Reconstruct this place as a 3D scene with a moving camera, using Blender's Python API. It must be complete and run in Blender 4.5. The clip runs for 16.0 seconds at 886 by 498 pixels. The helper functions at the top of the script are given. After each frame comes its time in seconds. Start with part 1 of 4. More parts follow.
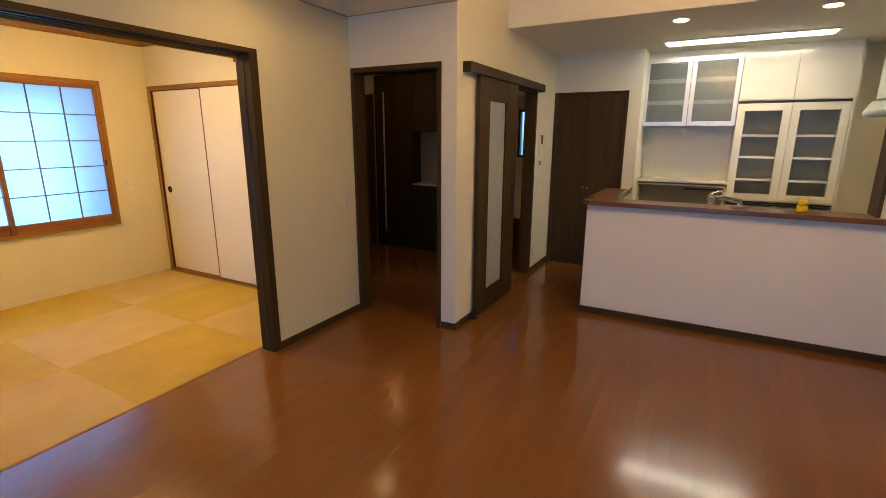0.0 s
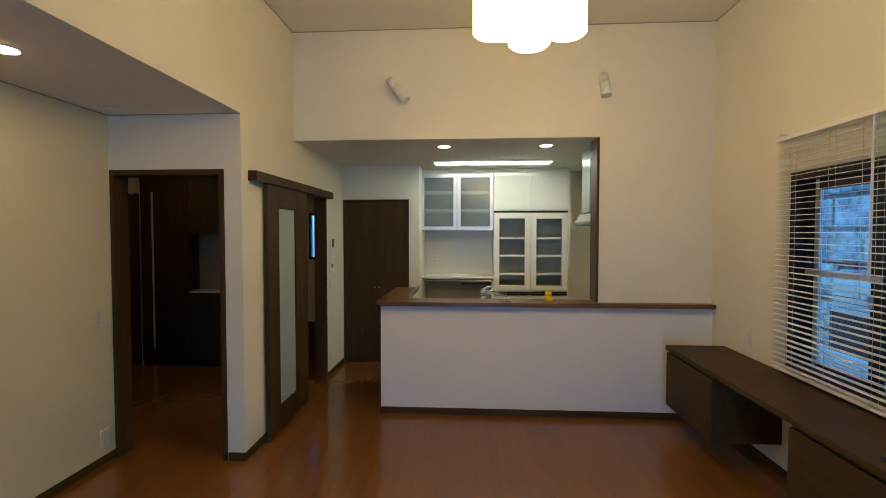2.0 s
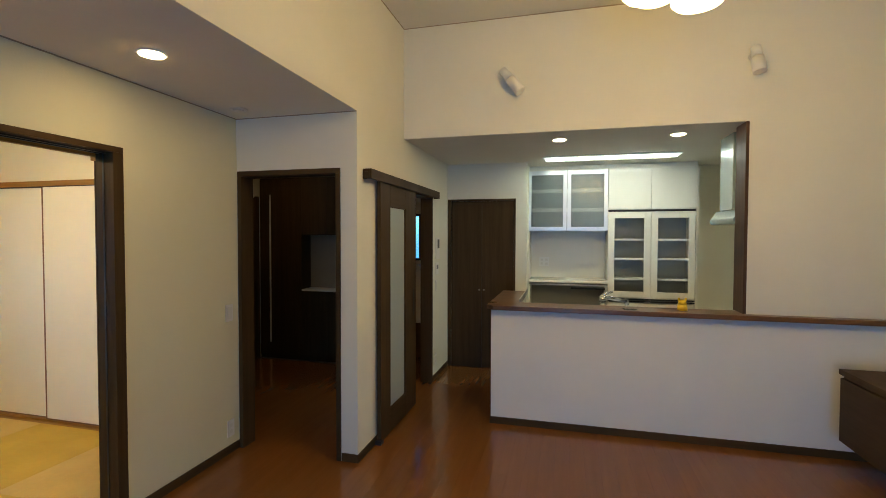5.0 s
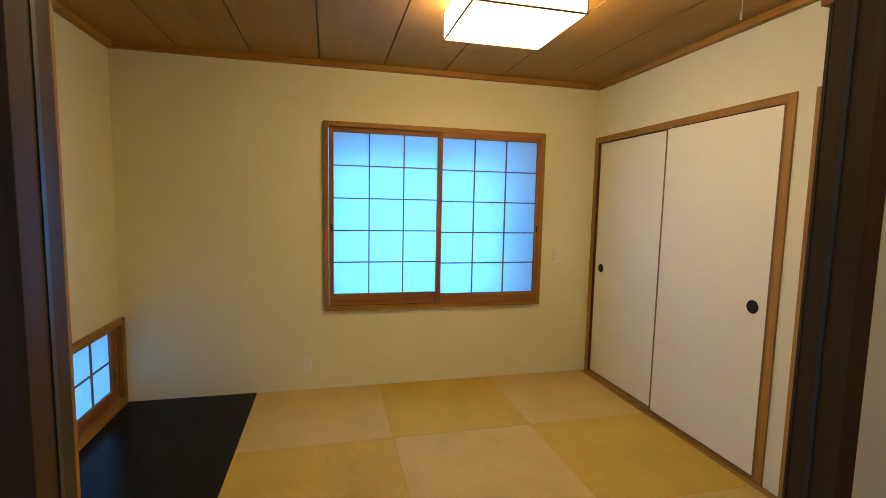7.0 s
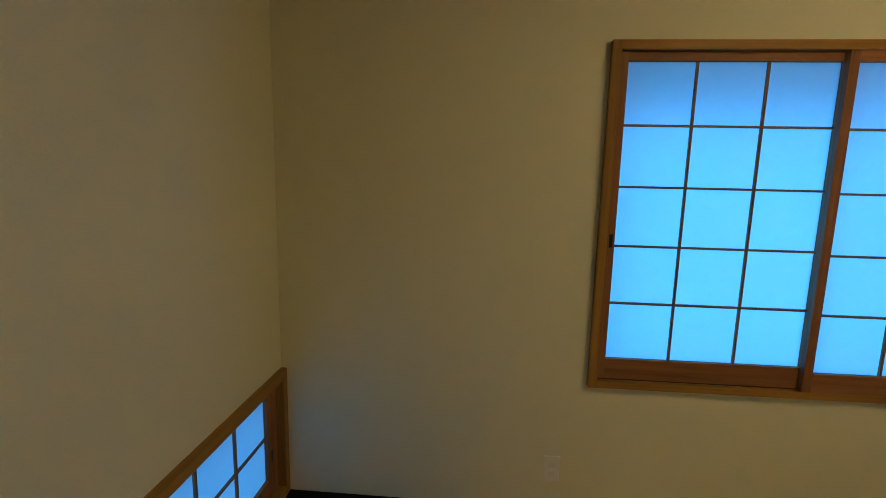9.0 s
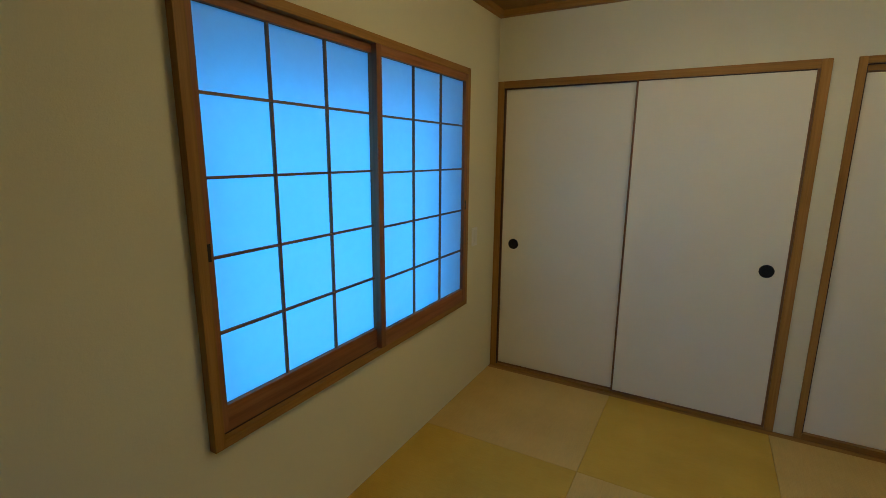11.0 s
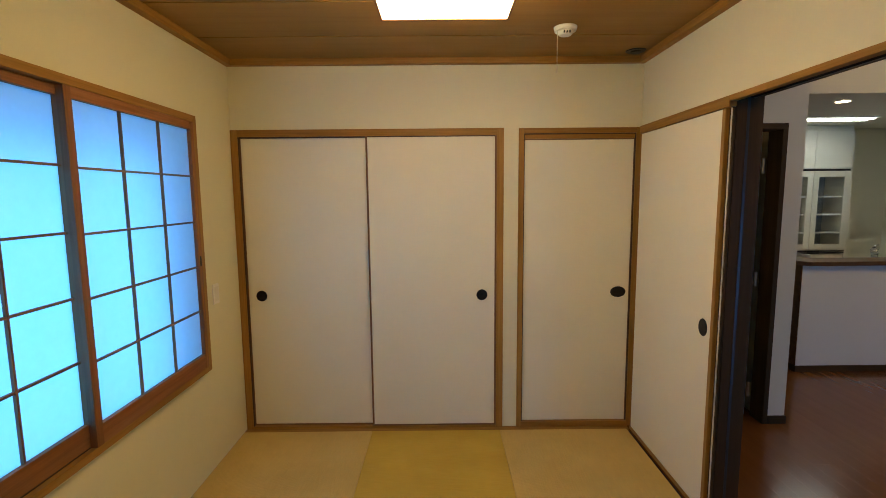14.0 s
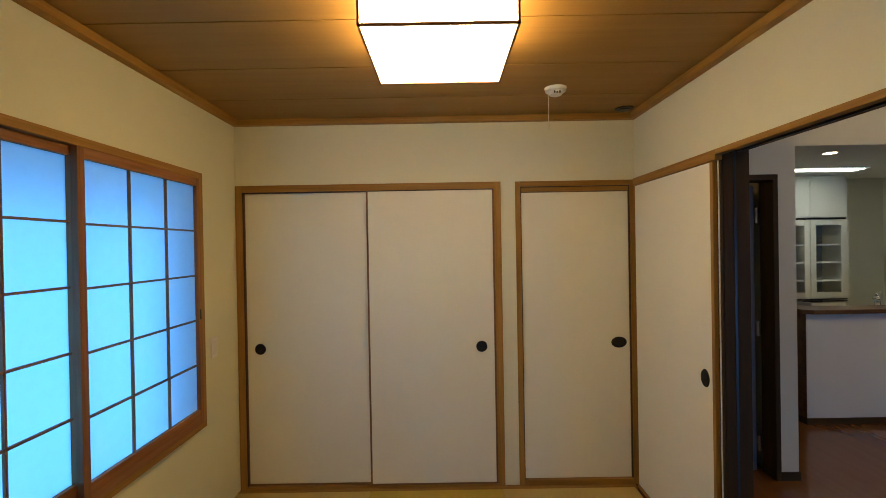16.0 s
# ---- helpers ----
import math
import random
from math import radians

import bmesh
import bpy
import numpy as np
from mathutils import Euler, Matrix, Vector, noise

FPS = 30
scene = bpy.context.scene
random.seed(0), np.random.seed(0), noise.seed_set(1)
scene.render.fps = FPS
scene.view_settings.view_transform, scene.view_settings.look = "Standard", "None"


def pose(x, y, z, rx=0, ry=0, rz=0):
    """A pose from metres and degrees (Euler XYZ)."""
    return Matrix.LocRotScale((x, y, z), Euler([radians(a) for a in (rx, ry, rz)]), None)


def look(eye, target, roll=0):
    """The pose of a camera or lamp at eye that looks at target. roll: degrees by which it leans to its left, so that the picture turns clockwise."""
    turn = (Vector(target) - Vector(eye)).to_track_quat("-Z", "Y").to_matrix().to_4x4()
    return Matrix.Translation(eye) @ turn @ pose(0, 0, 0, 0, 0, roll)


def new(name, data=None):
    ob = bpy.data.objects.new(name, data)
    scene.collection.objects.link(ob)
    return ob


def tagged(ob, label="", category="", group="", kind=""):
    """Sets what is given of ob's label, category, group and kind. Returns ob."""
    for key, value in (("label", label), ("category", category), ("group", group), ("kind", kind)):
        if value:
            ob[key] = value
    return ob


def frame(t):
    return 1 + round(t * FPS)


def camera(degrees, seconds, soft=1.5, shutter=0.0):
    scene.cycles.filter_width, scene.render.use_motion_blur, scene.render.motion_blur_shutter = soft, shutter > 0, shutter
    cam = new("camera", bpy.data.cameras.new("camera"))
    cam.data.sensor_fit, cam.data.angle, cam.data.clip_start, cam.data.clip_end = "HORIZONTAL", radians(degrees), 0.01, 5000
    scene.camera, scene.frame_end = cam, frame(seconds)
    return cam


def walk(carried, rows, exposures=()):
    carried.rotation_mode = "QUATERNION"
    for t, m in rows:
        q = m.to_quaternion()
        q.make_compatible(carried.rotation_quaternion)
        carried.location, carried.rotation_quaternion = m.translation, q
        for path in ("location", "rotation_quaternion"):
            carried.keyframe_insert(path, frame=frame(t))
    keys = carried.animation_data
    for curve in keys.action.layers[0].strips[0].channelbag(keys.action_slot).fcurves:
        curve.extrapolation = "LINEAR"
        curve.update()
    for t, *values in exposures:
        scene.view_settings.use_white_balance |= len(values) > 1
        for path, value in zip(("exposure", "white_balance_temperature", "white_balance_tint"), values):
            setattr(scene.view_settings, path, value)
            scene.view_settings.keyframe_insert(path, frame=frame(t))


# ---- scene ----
cam = camera(87.0, 16.0, 0.6)
PATH = [
    (0, (-0.06, -0.174, 1.524), (-0.987, 1.535, 1.054), 0.2),
    (0.5, (-0.08, -0.185, 1.573), (-0.676, 1.688, 1.203), 1.0),
    (1, (-0.068, -0.202, 1.596), (-0.444, 1.75, 1.373), 0.9),
    (1.5, (-0.066, -0.194, 1.613), (-0.289, 1.789, 1.485), 0.4),
    (2, (-0.058, -0.192, 1.602), (-0.182, 1.803, 1.535), -0.0),
    (2.5, (-0.065, -0.203, 1.609), (-0.122, 1.796, 1.583), -0.1),
    (3, (-0.064, -0.212, 1.608), (-0.083, 1.788, 1.609), 0.1),
    (3.2, (-0.068, -0.212, 1.608), (-0.068, 1.788, 1.618), 0.0),
    (5.3, (-0.387, 0.133, 1.559), (-1.176, 1.968, 1.469), 0.0),
    (5.5, (-0.519, 0.235, 1.538), (-1.551, 1.944, 1.415), -0.3),
    (6, (-0.901, 0.443, 1.506), (-2.386, 1.77, 1.328), -0.3),
    (6.5, (-1.307, 0.67, 1.486), (-3.102, 1.531, 1.293), 0.3),
    (7, (-1.755, 0.741, 1.455), (-3.689, 1.213, 1.259), 1.2),
    (7.5, (-2.216, 0.686, 1.454), (-4.202, 0.796, 1.243), 1.5),
    (8, (-2.652, 0.517, 1.491), (-4.621, 0.254, 1.255), 1.5),
    (8.2, (-2.808, 0.444, 1.489), (-4.763, 0.104, 1.24), 1.5),
    (10.3, (-4.085, -0.029, 1.53), (-5.704, 1.07, 1.119), 1.0),
    (10.5, (-4.118, -0.056, 1.524), (-5.528, 1.302, 1.118), 0.8),
    (11, (-4.091, -0.101, 1.552), (-5.049, 1.609, 1.154), 0.5),
    (11.5, (-4.028, -0.134, 1.576), (-4.638, 1.739, 1.228), 0.7),
    (12, (-4.039, -0.141, 1.588), (-4.389, 1.806, 1.291), 0.4),
    (12.5, (-4.029, -0.13, 1.601), (-4.212, 1.842, 1.329), 0.1),
    (13, (-4.031, -0.131, 1.591), (-4.109, 1.851, 1.341), -0.1),
    (13.5, (-4.028, -0.134, 1.587), (-4.051, 1.851, 1.343), -0.4),
    (14, (-4.025, -0.134, 1.602), (-4.019, 1.853, 1.373), -0.5),
    (14.5, (-4.04, -0.164, 1.608), (-4.012, 1.829, 1.45), -0.3),
    (15, (-4.007, -0.161, 1.593), (-3.994, 1.838, 1.529), -0.3),
    (15.5, (-4.023, -0.161, 1.615), (-4.006, 1.838, 1.58), -0.6),
    (16, (-4.0, -0.162, 1.605), (-4.003, 1.838, 1.594), -1.0),
]
EXPOSURES = [
    (0.0, 1.05, 8900, 32), (0.7, 1.22, 8000, 23), (1.5, 0.86, 7350, 18), (3.2, 0.72, 6850, 15), (5.3, 0.94, 7050, 14), (6.0, 0.88, 7150, 15),
    (6.5, 0.80, 6950, 14), (7.0, 0.46, 7050, 16), (7.5, 0.33, 6650, 14), (8.2, -0.05, 6450, 12), (10.3, -0.63, 5800, 7), (11.5, -0.42, 5950, 8),
    (12.0, -0.04, 6450, 14), (12.5, 0.20, 6700, 18), (13.0, 0.29, 6850, 21), (14.0, 0.14, 6800, 19), (16.0, -0.06, 6700, 17),
]
SKY = 0.15
SUN = 5.0
SHOJI_W, LOW_W, GARDEN_W = 14.5, 1.4, 27.0
PENDANT_L, TLAMP_L, TUBE_L = 6.9, 14.4, 12.0
walk(cam, [(t, look(eye, goal, roll)) for t, eye, goal, roll in PATH], EXPOSURES)

# ---- world and daylight ----
world = bpy.data.worlds.new("dusk")
scene.world = world
world.use_nodes = True
wn = world.node_tree
sky = wn.nodes.new("ShaderNodeTexSky")
sky.sky_type = "NISHITA"
sky.sun_disc = False
sky.sun_elevation = radians(55)
sky.sun_rotation = radians(205)
bg = wn.nodes["Background"]
bg.inputs["Strength"].default_value = SKY
tint = wn.nodes.new("ShaderNodeMix")
tint.data_type, tint.blend_type = "RGBA", "MULTIPLY"
tint.inputs["Factor"].default_value = 1.0
tint.inputs[7].default_value = (0.24, 1.05, 2.2, 1)
wn.links.new(sky.outputs["Color"], tint.inputs[6])
wn.links.new(tint.outputs[2], bg.inputs["Color"])
sun = new("sun", bpy.data.lights.new("sun", "SUN"))
sun.data.energy = SUN
sun.data.angle = radians(35)
sun.data.color = (0.08, 0.50, 1.0)
sun.matrix_world = look((-3.2, -7, 11), (0, 0, 0))


def sky_lamp(name, eye, goal, w, h, watts, color):
    """Skylight coming in through a window opening."""
    d = bpy.data.lights.new(name, "AREA")
    d.shape, d.size, d.size_y, d.energy, d.color = "RECTANGLE", w, h, watts, color
    ob = new(name, d)
    ob.matrix_world = look(eye, goal)
    return ob


sky_lamp("skylight_shoji_window", (-5.57, 1.42, 1.21), (0, 1.42, 1.21), 1.42, 1.16, SHOJI_W, (0.05, 0.38, 1.0))
sky_lamp("skylight_low_window", (-4.52, -0.84, 0.33), (-4.52, 5, 0.33), 1.6, 0.5, LOW_W, (0.06, 0.33, 1.0))
# Added lamp in an unseen window; it lends the counter blue daylight.
sky_lamp("added_garden_skylight", (0.0, -3.06, 0.66), (0.0, 5, 0.66), 1.2, 1.15, GARDEN_W, (0.10, 0.40, 1.0))

# ---- materials ----


def mat(name, color, rough=0.6, metal=0.0, coat=0.0, spec=0.5):
    m = bpy.data.materials.new(name)
    m.use_nodes = True
    b = m.node_tree.nodes["Principled BSDF"]
    b.inputs["Base Color"].default_value = (*color, 1)
    b.inputs["Roughness"].default_value = rough
    b.inputs["Metallic"].default_value = metal
    b.inputs["Coat Weight"].default_value = coat
    b.inputs["Specular IOR Level"].default_value = spec
    return m


def nodes_of(m):
    t = m.node_tree
    return t, t.nodes, t.nodes["Principled BSDF"]


def coords(t, scale, rot=(0, 0, 0), shift=False):
    """World-sized texture coordinates, shifted for each object where asked."""
    n = t.nodes
    geo = n.new("ShaderNodeNewGeometry")
    mp = n.new("ShaderNodeMapping")
    mp.inputs["Scale"].default_value = scale
    mp.inputs["Rotation"].default_value = rot
    src = geo.outputs["Position"]
    if shift:
        info = n.new("ShaderNodeObjectInfo")
        mul = n.new("ShaderNodeVectorMath")
        mul.operation = "MULTIPLY_ADD"
        comb = n.new("ShaderNodeCombineXYZ")
        for i in range(3):
            t.links.new(info.outputs["Random"], comb.inputs[i])
        mul.inputs[1].default_value = (17, 31, 23)
        t.links.new(comb.outputs[0], mul.inputs[0])
        t.links.new(src, mul.inputs[2])
        src = mul.outputs[0]
    t.links.new(src, mp.inputs["Vector"])
    return mp.outputs[0]


def noise_tex(t, vec, scale, detail=4, rough=0.55):
    n = t.nodes.new("ShaderNodeTexNoise")
    n.inputs["Scale"].default_value = scale
    n.inputs["Detail"].default_value = detail
    n.inputs["Roughness"].default_value = rough
    t.links.new(vec, n.inputs["Vector"])
    return n.outputs["Fac"]


def ramp(t, fac, stops):
    r = t.nodes.new("ShaderNodeValToRGB")
    while len(r.color_ramp.elements) < len(stops):
        r.color_ramp.elements.new(0.5)
    for e, (p, c) in zip(r.color_ramp.elements, stops):
        e.position, e.color = p, (*c, 1)
    t.links.new(fac, r.inputs["Fac"])
    return r.outputs["Color"]


def add_bump(t, b, fac, strength, dist=0.002):
    bp = t.nodes.new("ShaderNodeBump")
    bp.inputs["Strength"].default_value = strength
    bp.inputs["Distance"].default_value = dist
    t.links.new(fac, bp.inputs["Height"])
    t.links.new(bp.outputs[0], b.inputs["Normal"])
    return bp


def span(t, fac, a, b, lo, hi):
    mr = t.nodes.new("ShaderNodeMapRange")
    for key, v in zip(("From Min", "From Max", "To Min", "To Max"), (a, b, lo, hi)):
        mr.inputs[key].default_value = v
    t.links.new(fac, mr.inputs["Value"])
    return mr.outputs[0]


def wood(name, dark, mid, light, axis, rough, coat=0.0, scale=1.0, bump=0.15, shift=True, vary=0.1, spec=0.22, fine_mix=0.5):
    """Grain stretched along one axis, with broad tone changes and fine pores."""
    m = mat(name, mid, rough, coat=coat, spec=spec)
    t, n, b = nodes_of(m)
    s = [22 * scale] * 3
    s["xyz".index(axis)] = 1.1 * scale
    v = coords(t, s, shift=shift)
    g = noise_tex(t, v, 1.0, 7, 0.62)
    c = ramp(t, g, [(0.3, dark), (0.52, mid), (0.74, light)])
    s2 = [150 * scale] * 3
    s2["xyz".index(axis)] = 5 * scale
    fine = noise_tex(t, coords(t, s2, shift=shift), 1.0, 3)
    mix = n.new("ShaderNodeMix")
    mix.data_type, mix.blend_type = "RGBA", "MULTIPLY"
    mix.inputs["Factor"].default_value = fine_mix
    t.links.new(c, mix.inputs[6])
    t.links.new(ramp(t, fine, [(0.3, (0.7, 0.66, 0.62)), (0.6, (1, 1, 1))]), mix.inputs[7])
    hsv = n.new("ShaderNodeHueSaturation")
    info = n.new("ShaderNodeObjectInfo")
    t.links.new(span(t, info.outputs["Random"], 0, 1, 1 - vary, 1 + vary), hsv.inputs["Value"])
    t.links.new(mix.outputs[2], hsv.inputs["Color"])
    t.links.new(hsv.outputs[0], b.inputs["Base Color"])
    big = noise_tex(t, coords(t, (1, 1, 1)), 1.7, 3)
    t.links.new(span(t, big, 0.3, 0.7, rough * 0.85, rough * 1.2), b.inputs["Roughness"])
    add_bump(t, b, fine, bump, 0.0006)
    return m


def plaster(name, color, tint, bump=0.35, grain=420):
    """Wallpaper: fine embossed grain, faint broad discolouring."""
    m = mat(name, color, 0.85, spec=0.25)
    t, n, b = nodes_of(m)
    v = coords(t, (1, 1, 1))
    broad = noise_tex(t, v, 1.3, 4, 0.6)
    t.links.new(ramp(t, broad, [(0.3, tint), (0.65, color)]), b.inputs["Base Color"])
    weave = noise_tex(t, coords(t, (1, 1, 1)), grain, 2, 0.7)
    blot = noise_tex(t, coords(t, (1, 1, 1)), 90, 3, 0.6)
    add = n.new("ShaderNodeMath")
    add.operation = "ADD"
    t.links.new(weave, add.inputs[0])
    t.links.new(blot, add.inputs[1])
    add_bump(t, b, add.outputs[0], bump, 0.0012)
    return m


WALL = plaster("wallpaper", (0.80, 0.78, 0.67), (0.77, 0.745, 0.62))
# Less yellow than WALL, partly to put the cool daylight into its colour.
HALFWALL = plaster("white_wallpaper", (0.83, 0.825, 0.79), (0.80, 0.79, 0.75))
EDGEW = mat("reddish_brown_edging", (0.19, 0.088, 0.027), 0.45)
TWALL = plaster("washitsu_wallpaper", (0.74, 0.71, 0.51), (0.71, 0.675, 0.47), 0.45, 300)
CEIL = plaster("ceiling_paper", (0.80, 0.775, 0.68), (0.77, 0.74, 0.63), 0.25)
DARK_Z = wood("dark_stained_wood", (0.055, 0.0325, 0.0135), (0.069, 0.041, 0.0175), (0.083, 0.050, 0.0225), "z", 0.48, spec=0.13, fine_mix=0.25)
DARK_Y = wood("dark_stained_wood_lengthwise", (0.055, 0.0325, 0.0135), (0.069, 0.041, 0.0175), (0.083, 0.050, 0.0225), "y", 0.48, spec=0.13, fine_mix=0.25)
DARK_X = wood("dark_stained_wood_crosswise", (0.055, 0.0325, 0.0135), (0.069, 0.041, 0.0175), (0.083, 0.050, 0.0225), "x", 0.48, spec=0.13, fine_mix=0.25)
FLOOR = wood("glossy_floorboard", (0.208, 0.080, 0.021), (0.226, 0.087, 0.024), (0.243, 0.095, 0.027), "y", 0.20, 0.26, 0.6, 0.006, vary=0.006, spec=0.5, fine_mix=0.15)
FLOOR.node_tree.nodes["Principled BSDF"].inputs["Coat Roughness"].default_value = 0.09
LIGHT_Z = wood("pale_cypress", (0.26, 0.125, 0.026), (0.35, 0.180, 0.041), (0.42, 0.228, 0.058), "z", 0.5)
LIGHT_Y = wood("pale_cypress_lengthwise", (0.26, 0.125, 0.026), (0.35, 0.180, 0.041), (0.42, 0.228, 0.058), "y", 0.5)
LIGHT_X = wood("pale_cypress_crosswise", (0.26, 0.125, 0.026), (0.35, 0.180, 0.041), (0.42, 0.228, 0.058), "x", 0.5)
SHOJI_Z = wood("shoji_wood", (0.20, 0.080, 0.031), (0.295, 0.127, 0.051), (0.37, 0.176, 0.073), "z", 0.5)
SHOJI_H = wood("shoji_wood_lengthwise", (0.20, 0.080, 0.031), (0.295, 0.127, 0.051), (0.37, 0.176, 0.073), "y", 0.5)
SHOJI_X = wood("shoji_wood_crosswise", (0.20, 0.080, 0.031), (0.295, 0.127, 0.051), (0.37, 0.176, 0.073), "x", 0.5)
COUNTER = wood("counter_wood", (0.11, 0.050, 0.021), (0.165, 0.080, 0.036), (0.21, 0.108, 0.052), "x", 0.3, 0.2)
COUNTER_Z = wood("counter_wood_upright", (0.050, 0.024, 0.011), (0.075, 0.036, 0.017), (0.095, 0.048, 0.024), "z", 0.45)
PANEL = wood("ceiling_board", (0.325, 0.170, 0.040), (0.355, 0.190, 0.046), (0.385, 0.211, 0.053), "x", 0.5, 0, 0.6, 0.03, fine_mix=0.2)
FUSUMA = plaster("fusuma_paper", (0.80, 0.765, 0.60), (0.78, 0.735, 0.56), 0.3, 260)
LACQUER = mat("black_lacquer_board", (0.006, 0.006, 0.007), 0.30, spec=0.09)
BLACK = mat("black_metal_pull", (0.012, 0.011, 0.011), 0.45, 0.3)
STEEL = mat("brushed_steel", (0.55, 0.55, 0.56), 0.28, 1.0)
CHROME = mat("chrome", (0.75, 0.75, 0.76), 0.12, 1.0)
ALU = mat("anodised_aluminium", (0.70, 0.72, 0.74), 0.35, 0.7)
PLASTIC = mat("white_plastic", (0.78, 0.76, 0.70), 0.4)
GREY = mat("grey_plastic", (0.16, 0.17, 0.19), 0.4)
BLACKP = mat("black_plastic", (0.02, 0.02, 0.022), 0.35)
GLOSSW = mat("white_gloss_laminate", (0.74, 0.71, 0.63), 0.12, coat=0.3)
CREAM = mat("cream_laminate", (0.74, 0.70, 0.60), 0.3)
SLAT = mat("blind_slat", (0.84, 0.82, 0.78), 0.4)
YELLOW = mat("yellow_plastic", (0.85, 0.55, 0.03), 0.35)
SASH = mat("brown_window_sash", (0.035, 0.026, 0.024), 0.4, 0.4)
CABLE = mat("off_white_cord", (0.70, 0.64, 0.50), 0.7)
def rough_stone(name, dark, light):
    """Split stone: blotches, veins and a tone of its own for each block."""
    m = mat(name, light, 0.9, spec=0.2)
    t, n, b = nodes_of(m)
    v = coords(t, (1, 1, 1), shift=True)
    blot = noise_tex(t, v, 5.5, 6, 0.65)
    hsv = n.new("ShaderNodeHueSaturation")
    info = n.new("ShaderNodeObjectInfo")
    t.links.new(span(t, info.outputs["Random"], 0, 1, 0.62, 1.2), hsv.inputs["Value"])
    t.links.new(ramp(t, blot, [(0.35, dark), (0.62, light)]), hsv.inputs["Color"])
    t.links.new(hsv.outputs[0], b.inputs["Base Color"])
    add_bump(t, b, noise_tex(t, v, 14, 6, 0.7), 0.9, 0.02)
    return m


STONE = rough_stone("garden_stone", (0.16, 0.17, 0.18), (0.56, 0.57, 0.57))
GROUND = plaster("ground_concrete", (0.36, 0.36, 0.35), (0.27, 0.27, 0.26), 0.9, 40)
EXTERIOR = plaster("exterior_render", (0.5, 0.5, 0.48), (0.4, 0.4, 0.39), 0.6, 60)
TILE = mat("dark_entrance_tile", (0.035, 0.04, 0.045), 0.45)
# Grey front of a solid body, coloured as the unlit hollow behind glass.
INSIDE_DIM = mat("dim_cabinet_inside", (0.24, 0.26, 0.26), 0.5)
# Beige darkened below the wall tone, so the niche looks dim.
NICHE = plaster("dimmed_niche_panel", (0.36, 0.30, 0.19), (0.32, 0.26, 0.16))
# Darker grey carries the shade deep inside the cream cupboards.
INSIDE = mat("shaded_cabinet_inside", (0.27, 0.28, 0.26), 0.5)
INSERT = mat("cream_switch_plastic", (0.72, 0.70, 0.62), 0.5)
KNOB = mat("dull_bronze", (0.22, 0.19, 0.14), 0.4, 0.8)
# Dark brown for thin strips that imitate the shade of gaps.
GROOVE = mat("gap_shade_brown", (0.045, 0.018, 0.007), 0.6)


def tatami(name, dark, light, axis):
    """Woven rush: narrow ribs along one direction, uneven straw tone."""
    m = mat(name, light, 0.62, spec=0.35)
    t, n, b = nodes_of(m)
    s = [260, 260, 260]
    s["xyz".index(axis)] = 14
    fib = noise_tex(t, coords(t, s, shift=True), 1.0, 3)
    broad = noise_tex(t, coords(t, (1, 1, 1), shift=True), 3.2, 4)
    mx = n.new("ShaderNodeMath")
    mx.operation = "MULTIPLY_ADD"
    mx.inputs[1].default_value = 0.45
    t.links.new(fib, mx.inputs[0])
    t.links.new(span(t, broad, 0.2, 0.8, 0.05, 0.5), mx.inputs[2])
    t.links.new(ramp(t, mx.outputs[0], [(0.25, dark), (0.75, light)]), b.inputs["Base Color"])
    wv = n.new("ShaderNodeTexWave")
    wv.bands_direction = "Y" if axis == "x" else "X"
    wv.inputs["Scale"].default_value = 62
    wv.inputs["Distortion"].default_value = 0.6
    t.links.new(coords(t, (1, 1, 1)), wv.inputs["Vector"])
    add_bump(t, b, wv.outputs["Fac"], 0.35, 0.0015)
    return m


# The lengthwise mats' paler tone stands in for the sheen of their weave.
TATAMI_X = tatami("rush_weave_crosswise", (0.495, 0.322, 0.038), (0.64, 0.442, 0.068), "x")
TATAMI_Y = tatami("rush_weave_lengthwise_sheen", (0.525, 0.366, 0.110), (0.67, 0.487, 0.166), "y")


def glow(name, color, strength):
    m = bpy.data.materials.new(name)
    m.use_nodes = True
    t = m.node_tree
    b = t.nodes["Principled BSDF"]
    b.inputs["Base Color"].default_value = (0.8, 0.8, 0.78, 1)
    b.inputs["Emission Color"].default_value = (*color, 1)
    b.inputs["Emission Strength"].default_value = strength
    return m


PENDANT_GLOW = glow("lit_opal_glass", (1.0, 0.74, 0.34), PENDANT_L)
TLAMP_GLOW = glow("lit_paper_shade", (1.0, 0.77, 0.37), TLAMP_L)
DOWN_GLOW = glow("lit_downlight", (1.0, 0.74, 0.36), 52)
HALL_GLOW = glow("lit_hall_downlight", (1.0, 0.72, 0.36), 65)
KDOWN_GLOW = glow("lit_kitchen_downlight", (1.0, 0.82, 0.52), 22)
TUBE_GLOW = glow("lit_fluorescent_cover", (0.82, 1.0, 0.90), TUBE_L)


